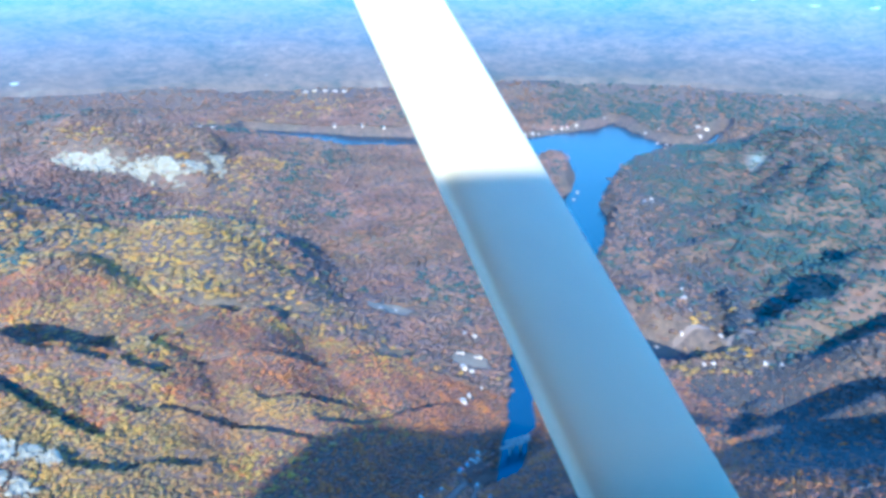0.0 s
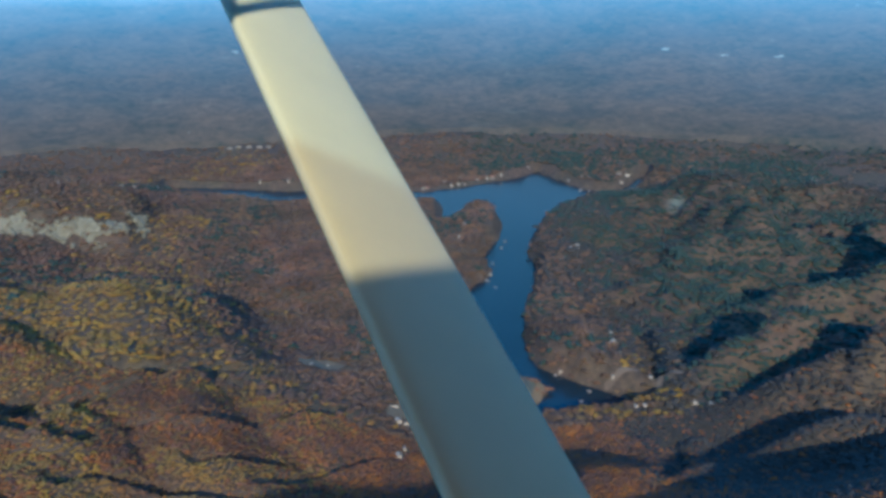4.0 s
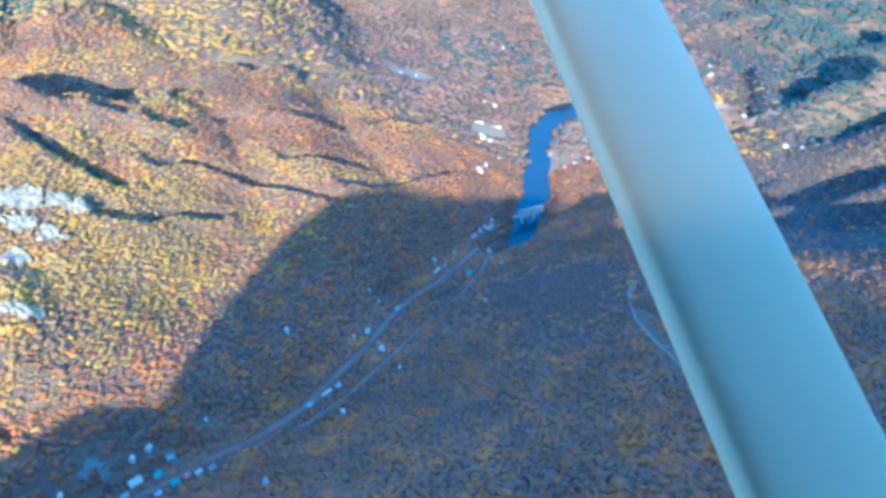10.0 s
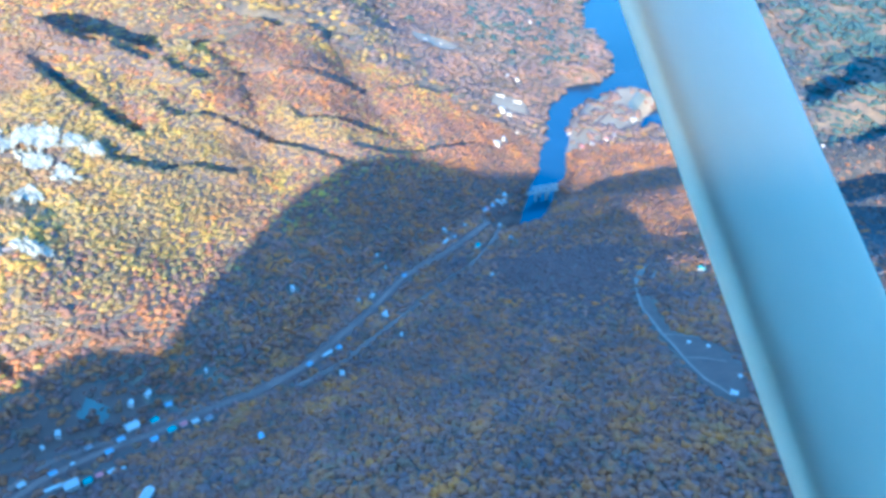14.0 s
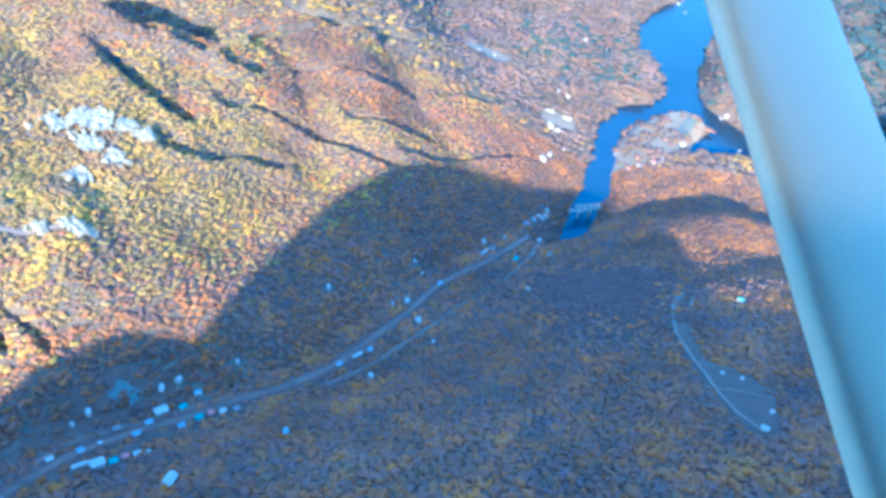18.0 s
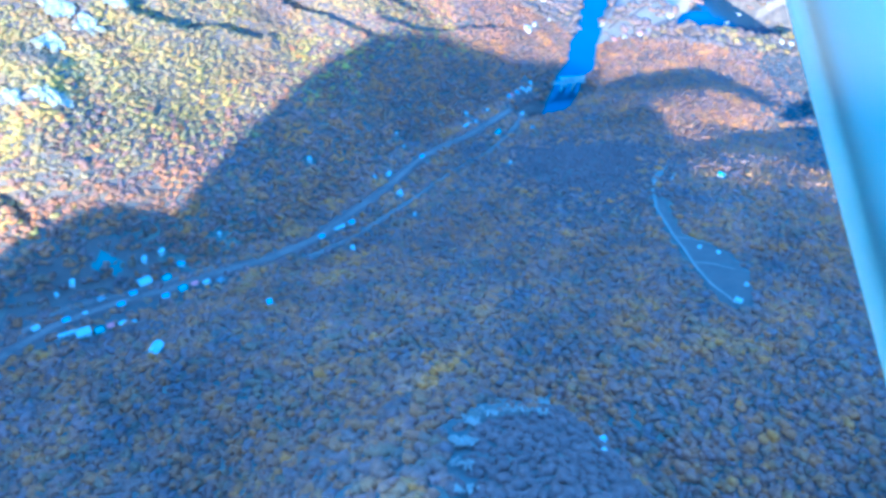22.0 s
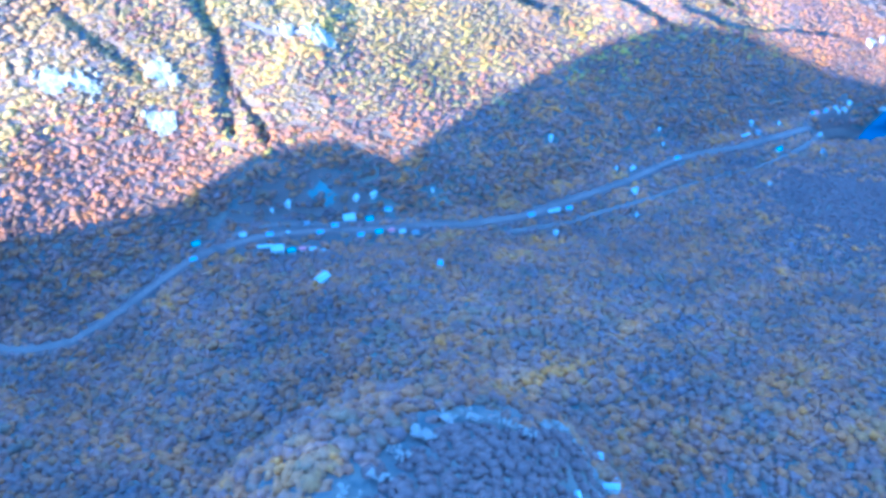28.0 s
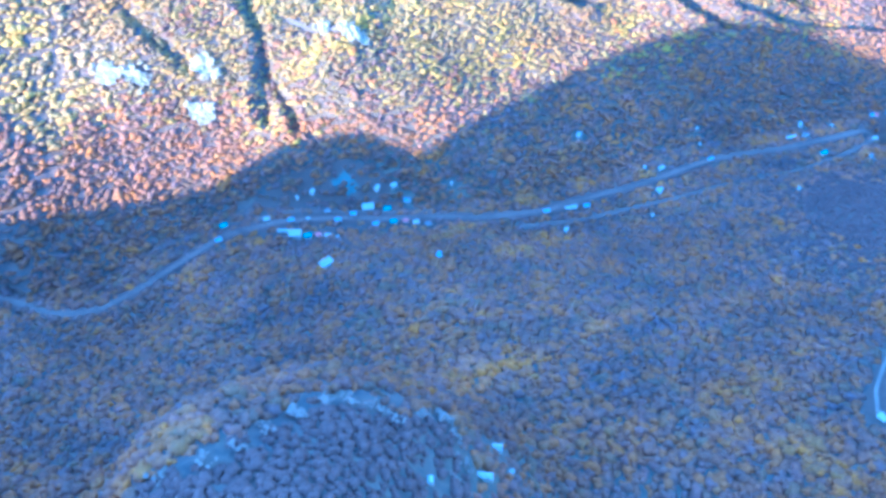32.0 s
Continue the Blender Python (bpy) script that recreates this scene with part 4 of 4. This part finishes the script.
def rock_slab(top, cx, cy, rx, ry, step, lift):
    """Bare rock showing between the boulders, uneven in outline and height."""
    qx, qy = np.meshgrid(np.arange(cx - 1.5 * rx, cx + 1.5 * rx, step), np.arange(cy - 1.5 * ry, cy + 1.5 * ry, step))
    ok = np.hypot((qx - cx) / rx, (qy - cy) / ry) + fbm(qx, qy, rx, 4, 73) * 1.1 < 0.95
    idx = np.arange(qx.size).reshape(qx.shape)
    full = ok[:-1, :-1] & ok[1:, :-1] & ok[:-1, 1:] & ok[1:, 1:]
    f = np.stack([idx[:-1, :-1], idx[:-1, 1:], idx[1:, 1:], idx[1:, :-1]], -1)[full]
    if not len(f):
        return
    v = np.stack([qx, qy, ground_height(qx, qy) + lift * (1 + 0.9 * fbm(qx, qy, step * 4, 3, 74))], -1).reshape(-1, 3)
    used, inv = np.unique(f, return_inverse=True)
    link_mesh("rock_slab", v[used] - np.array(top.location), inv.reshape(f.shape), M_ROCK, smooth=False, parent=top)


def outcrop(label, cx, cy, rx, ry, count, size, meshes=BOULDERS):
    top = tagged(new("rock_outcrop"), label, "rock", "pale rock outcrops")
    top.location = (cx, cy, float(ground_height(np.array([cx]), np.array([cy]))[0]))
    if meshes is BOULDERS:
        rock_slab(top, cx, cy, rx * 0.72, ry * 0.78, size * 0.5, max(size * 0.7, 3.4))
    for q in range(count):
        a, r = rnd.uniform(0, 6.283), rnd.random() ** 0.6
        x, y = cx + rx * r * math.cos(a), cy + ry * r * math.sin(a)
        ob = new("boulder", meshes[q % 6])
        ob.parent = top
        z = float(ground_height(np.array([x]), np.array([y]))[0])
        k = size * rnd.uniform(0.5, 1.3)
        ob.location = Vector((x, y, z + max(0.35 * k, 2.4))) - top.location
        ob.scale = (k * rnd.uniform(0.8, 1.9), k * rnd.uniform(0.6, 1.2), k * rnd.uniform(0.6, 1.1))
        ob.rotation_euler = (rnd.uniform(-0.4, 0.4), rnd.uniform(-0.4, 0.4), rnd.uniform(0, 6.283))


for cx, cy, rx, ry in ROCKS:
    outcrop("pale grey rock outcrop on the sunny golden slope", cx, cy, rx * 1.2, ry * 1.2, 16, 2.6)
for cx, cy, rx, ry in FAR_ROCKS:
    outcrop("pale cliff face on the distant ridge", cx, cy, rx * 1.05, ry * 0.95, 22, 6.0)
for x, y, size in ((0, 122, 2.2), (10, 138, 2.4), (15, 148, 2.6), (12, 162, 2.6), (12, 176, 4.0), (14, 188, 3.0), (21, 195, 2.6), (30, 199, 2.6), (39, 201, 2.6), (44, 211, 2.6), (48, 220, 4.6), (58, 216, 2.6), (66, 209, 2.4), (72, 200, 2.0)):
    outcrop("bare grey rock rim of the wooded knob", x, y, 5.0, 3.0, 14, size * 0.36, DULL_BOULDERS)

# ---- planting the woods ----
RIM = [(0, 122), (15, 148), (12, 165), (13, 178), (14, 188), (21, 195), (30, 199), (39, 201), (44, 210), (48, 219), (60, 213), (68, 208), (60, 212), (46, 222), (20, 199), (9, 186), (8, 150)]
x, y = seats(-700, 520, 40, 1000, 4.1, 1)
k = wooded(x, y) & (np.abs(x + 20) < 190 + y * 0.66) & (np.abs(inside_and_reach(x, y, RIM)) > 2.1)
x, y = x[k], y[k]
# crowns in the hollow take one darker brown than the woods around
in_hollow = np.hypot((x - 106) / 58, (y - 598) / 98) + fbm(x, y, 60, 3, 46) * 0.9 + (lattice(np.floor(x), np.floor(y), 6) - 0.5) * 0.8 < 0.95
plant("bare_hollow", "dark brown trees in the hollow", x[in_hollow], y[in_hollow], 3.6, 3, M_TWIG, 7)
x, y = x[~in_hollow], y[~in_hollow]
# to the east more crowns go dark, as painted slope shade
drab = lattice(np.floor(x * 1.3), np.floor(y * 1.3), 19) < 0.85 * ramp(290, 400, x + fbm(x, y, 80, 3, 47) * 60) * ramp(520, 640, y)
plant("woods_drab", "leafless trees darkened for shade on the eastern slopes", x[drab], y[drab], 4.4, 3, M_BARE_SHADE, 28)
x, y = x[~drab], y[~drab]
# dark crowns along the ravines put their shade into colour
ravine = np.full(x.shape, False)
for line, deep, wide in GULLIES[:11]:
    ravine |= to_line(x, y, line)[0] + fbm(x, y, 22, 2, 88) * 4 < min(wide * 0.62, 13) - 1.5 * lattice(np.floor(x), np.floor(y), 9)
plant("ravine_evergreens", "dark evergreens standing in for shade in narrow ravines", x[ravine], y[ravine], 3.4, 3, M_PINE_SHADE, 27)
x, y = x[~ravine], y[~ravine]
golden = (x - np.interp(y, ROAD_Y, ROAD_X) + fbm(x, y, 90, 3, 45) * 40 + 70 * (lattice(np.floor(x), np.floor(y), 14) - 0.5) < -138) & (fbm(x, y, 70, 4, 44) + 1.1 * (lattice(np.floor(x), np.floor(y), 4) - 0.5) > -0.62 + 0.75 * ramp(690, 880, y)) & (y < 1000)
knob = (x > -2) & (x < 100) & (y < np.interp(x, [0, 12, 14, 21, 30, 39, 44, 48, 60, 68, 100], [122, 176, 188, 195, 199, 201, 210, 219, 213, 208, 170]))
for name, label, pick, size, mat, seed in (("woods_near", "rust and brown autumn trees closely covering the valley slopes", ~golden & ~knob, 3.7, M_LEAF, 3),
                                           ("woods_golden", "golden and orange autumn trees on the sunny slope", golden & ~knob, 3.5, M_LEAF_GOLD, 4),
                                           ("woods_knob", "dark brown trees on the rocky knob", knob, 3.6, M_TWIG, 9)):
    plant(name, label, x[pick], y[pick], size, 2, mat, seed)
x, y = seats(-1300, 1700, 90, 1000, 6.2, 12)
k = wooded(x, y) & (x > -1100) & (x < 240 + y) & ((x < 0) | (y > 400)) & ~((x > -700) & (x < 520) & (np.abs(x + 20) < 190 + y * 0.66))
x, y = x[k], y[k]
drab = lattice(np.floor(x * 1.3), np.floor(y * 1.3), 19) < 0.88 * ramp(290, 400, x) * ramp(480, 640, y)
plant("woods_side_drab", "leafless trees darkened for shade on the outer eastern slopes", x[drab], y[drab], 6.4, 2, M_BARE_SHADE, 29)
x, y = x[~drab], y[~drab]
golden = (x < 0) & (y > 250) & (fbm(x, y, 120, 3, 44) > -0.25)
plant("woods_side", "brown autumn trees on the outer slopes", x[~golden], y[~golden], 4.8, 2, M_LEAF, 13)
plant("woods_side_golden", "golden autumn trees on the outer sunny slope", x[golden], y[golden], 4.8, 2, M_LEAF_GOLD, 14)
x, y = seats(-2100, 2200, 1000, 3100, 10.2, 2)
thin = np.random.default_rng(8).random(x.size) > ramp(2500, 3150, np.hypot(x, y))
k = wooded(x, y) & thin & (x > -230 - y * 0.56) & (x < 240 + y * 0.62)
x, y = x[k], y[k]
blur = (lattice(np.floor(x), np.floor(y), 7) - 0.5)
# the ellipse of dark crowns puts a hill's shadow into colour
pines = (fbm(x, y, 260, 4, 91) + blur * 0.9 > 0.52 - 0.72 * ramp(400, 640, x)) | ((np.hypot((x - 1010) / 230, (y - 1590) / 120) + fbm(x, y, 160, 4, 92) * 1.1 + blur * 1.1) < 1)
golden = ~pines & (fbm(x, y, 300, 3, 93) + blur * 0.7 > -0.5 + 0.95 * ramp(-420, 200, x) + 0.9 * ramp(1050, 1900, y))
# dark crowns beyond the bay carry the hills' shade in their colour
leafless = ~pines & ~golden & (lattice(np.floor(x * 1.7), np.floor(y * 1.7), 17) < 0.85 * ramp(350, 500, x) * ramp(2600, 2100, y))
plant("woods_leafless", "leafless woods darkened for shade beyond the bay", x[leafless], y[leafless], 8.6, 2, M_BARE_SHADE, 25)
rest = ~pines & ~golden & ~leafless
plant("woods_far", "brown autumn woods round the lake, greyed for haze", x[rest], y[rest], 7.6, 2, M_LEAF_FAR, 5)
plant("woods_far_golden", "golden woods on the lit plateau", x[golden], y[golden], 6.8, 2, M_LEAF_GOLD, 15)
plant("evergreen_stands", "dark evergreen stands, some standing in for hill shadow", x[pines], y[pines], 8.0, 2, M_PINE_SHADE, 6)

x, y = seats(-420, 520, -330, 40, 9.0, 31)
plant("woods_ridge", "rust and brown autumn trees on the high ridge", x, y, 5.6, 1, M_LEAF, 32)

# the far land beyond the lake, its blue haze given as glow
ang, rad = np.meshgrid(np.radians(np.linspace(-62, 62, 160)), np.linspace(2950, 4890, 60))
bx, by = rad * np.sin(ang), rad * np.cos(ang)
bz = ground_height(bx, by) + 55 * ramp(2980, 3090, rad) + np.where(rad < 3000, -12, 3 + fbm(bx, by, 500, 4, 95) * 22 * ramp(3000, 3400, rad) * ramp(4890, 4500, rad) * (1 + 0.5 * fbm(bx, by, 120, 2, 96)))
nb = 160
q = (np.arange(59)[:, None] * nb + np.arange(nb - 1)[None]).ravel()
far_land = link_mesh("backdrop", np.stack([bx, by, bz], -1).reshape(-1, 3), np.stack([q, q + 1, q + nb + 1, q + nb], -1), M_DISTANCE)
tagged(far_land, "low hills with blue haze put in as glow", "hills", kind="structure")

# the pale sky low over the far hills
m, nt, b = material("low_sky", 1.0)
tc = nt.nodes.new("ShaderNodeTexCoord")
sep = nt.nodes.new("ShaderNodeSeparateXYZ")
nt.links.new(tc.outputs["Object"], sep.inputs[0])
mr = node(nt, "ShaderNodeMapRange")
for k, v in zip((1, 2, 3, 4), (450, 1500, 0.0, 1.0)):
    mr.inputs[k].default_value = v
nt.links.new(sep.outputs["Z"], mr.inputs[0])
glow = colours(nt, mr.outputs[0], [(0.0, (0.36, 0.37, 0.36)), (0.12, (0.31, 0.345, 0.36)), (0.45, (0.20, 0.28, 0.33)), (1.0, (0.13, 0.22, 0.29))])
b.inputs["Base Color"].default_value = (0, 0, 0, 1)
nt.links.new(glow, b.inputs["Emission Color"])
b.inputs["Emission Strength"].default_value = 1.0
ang, up = np.meshgrid(np.radians(np.linspace(-75, 75, 100)), np.linspace(200, 1800, 9))
q = (np.arange(8)[:, None] * 100 + np.arange(99)[None]).ravel()
low_sky = link_mesh("sky_backdrop", np.stack([4895 * np.sin(ang), 4895 * np.cos(ang), up], -1).reshape(-1, 3), np.stack([q, q + 1, q + 101, q + 100], -1), m)
tagged(low_sky, "pale blue sky low over the distant hills", "sky", kind="structure")
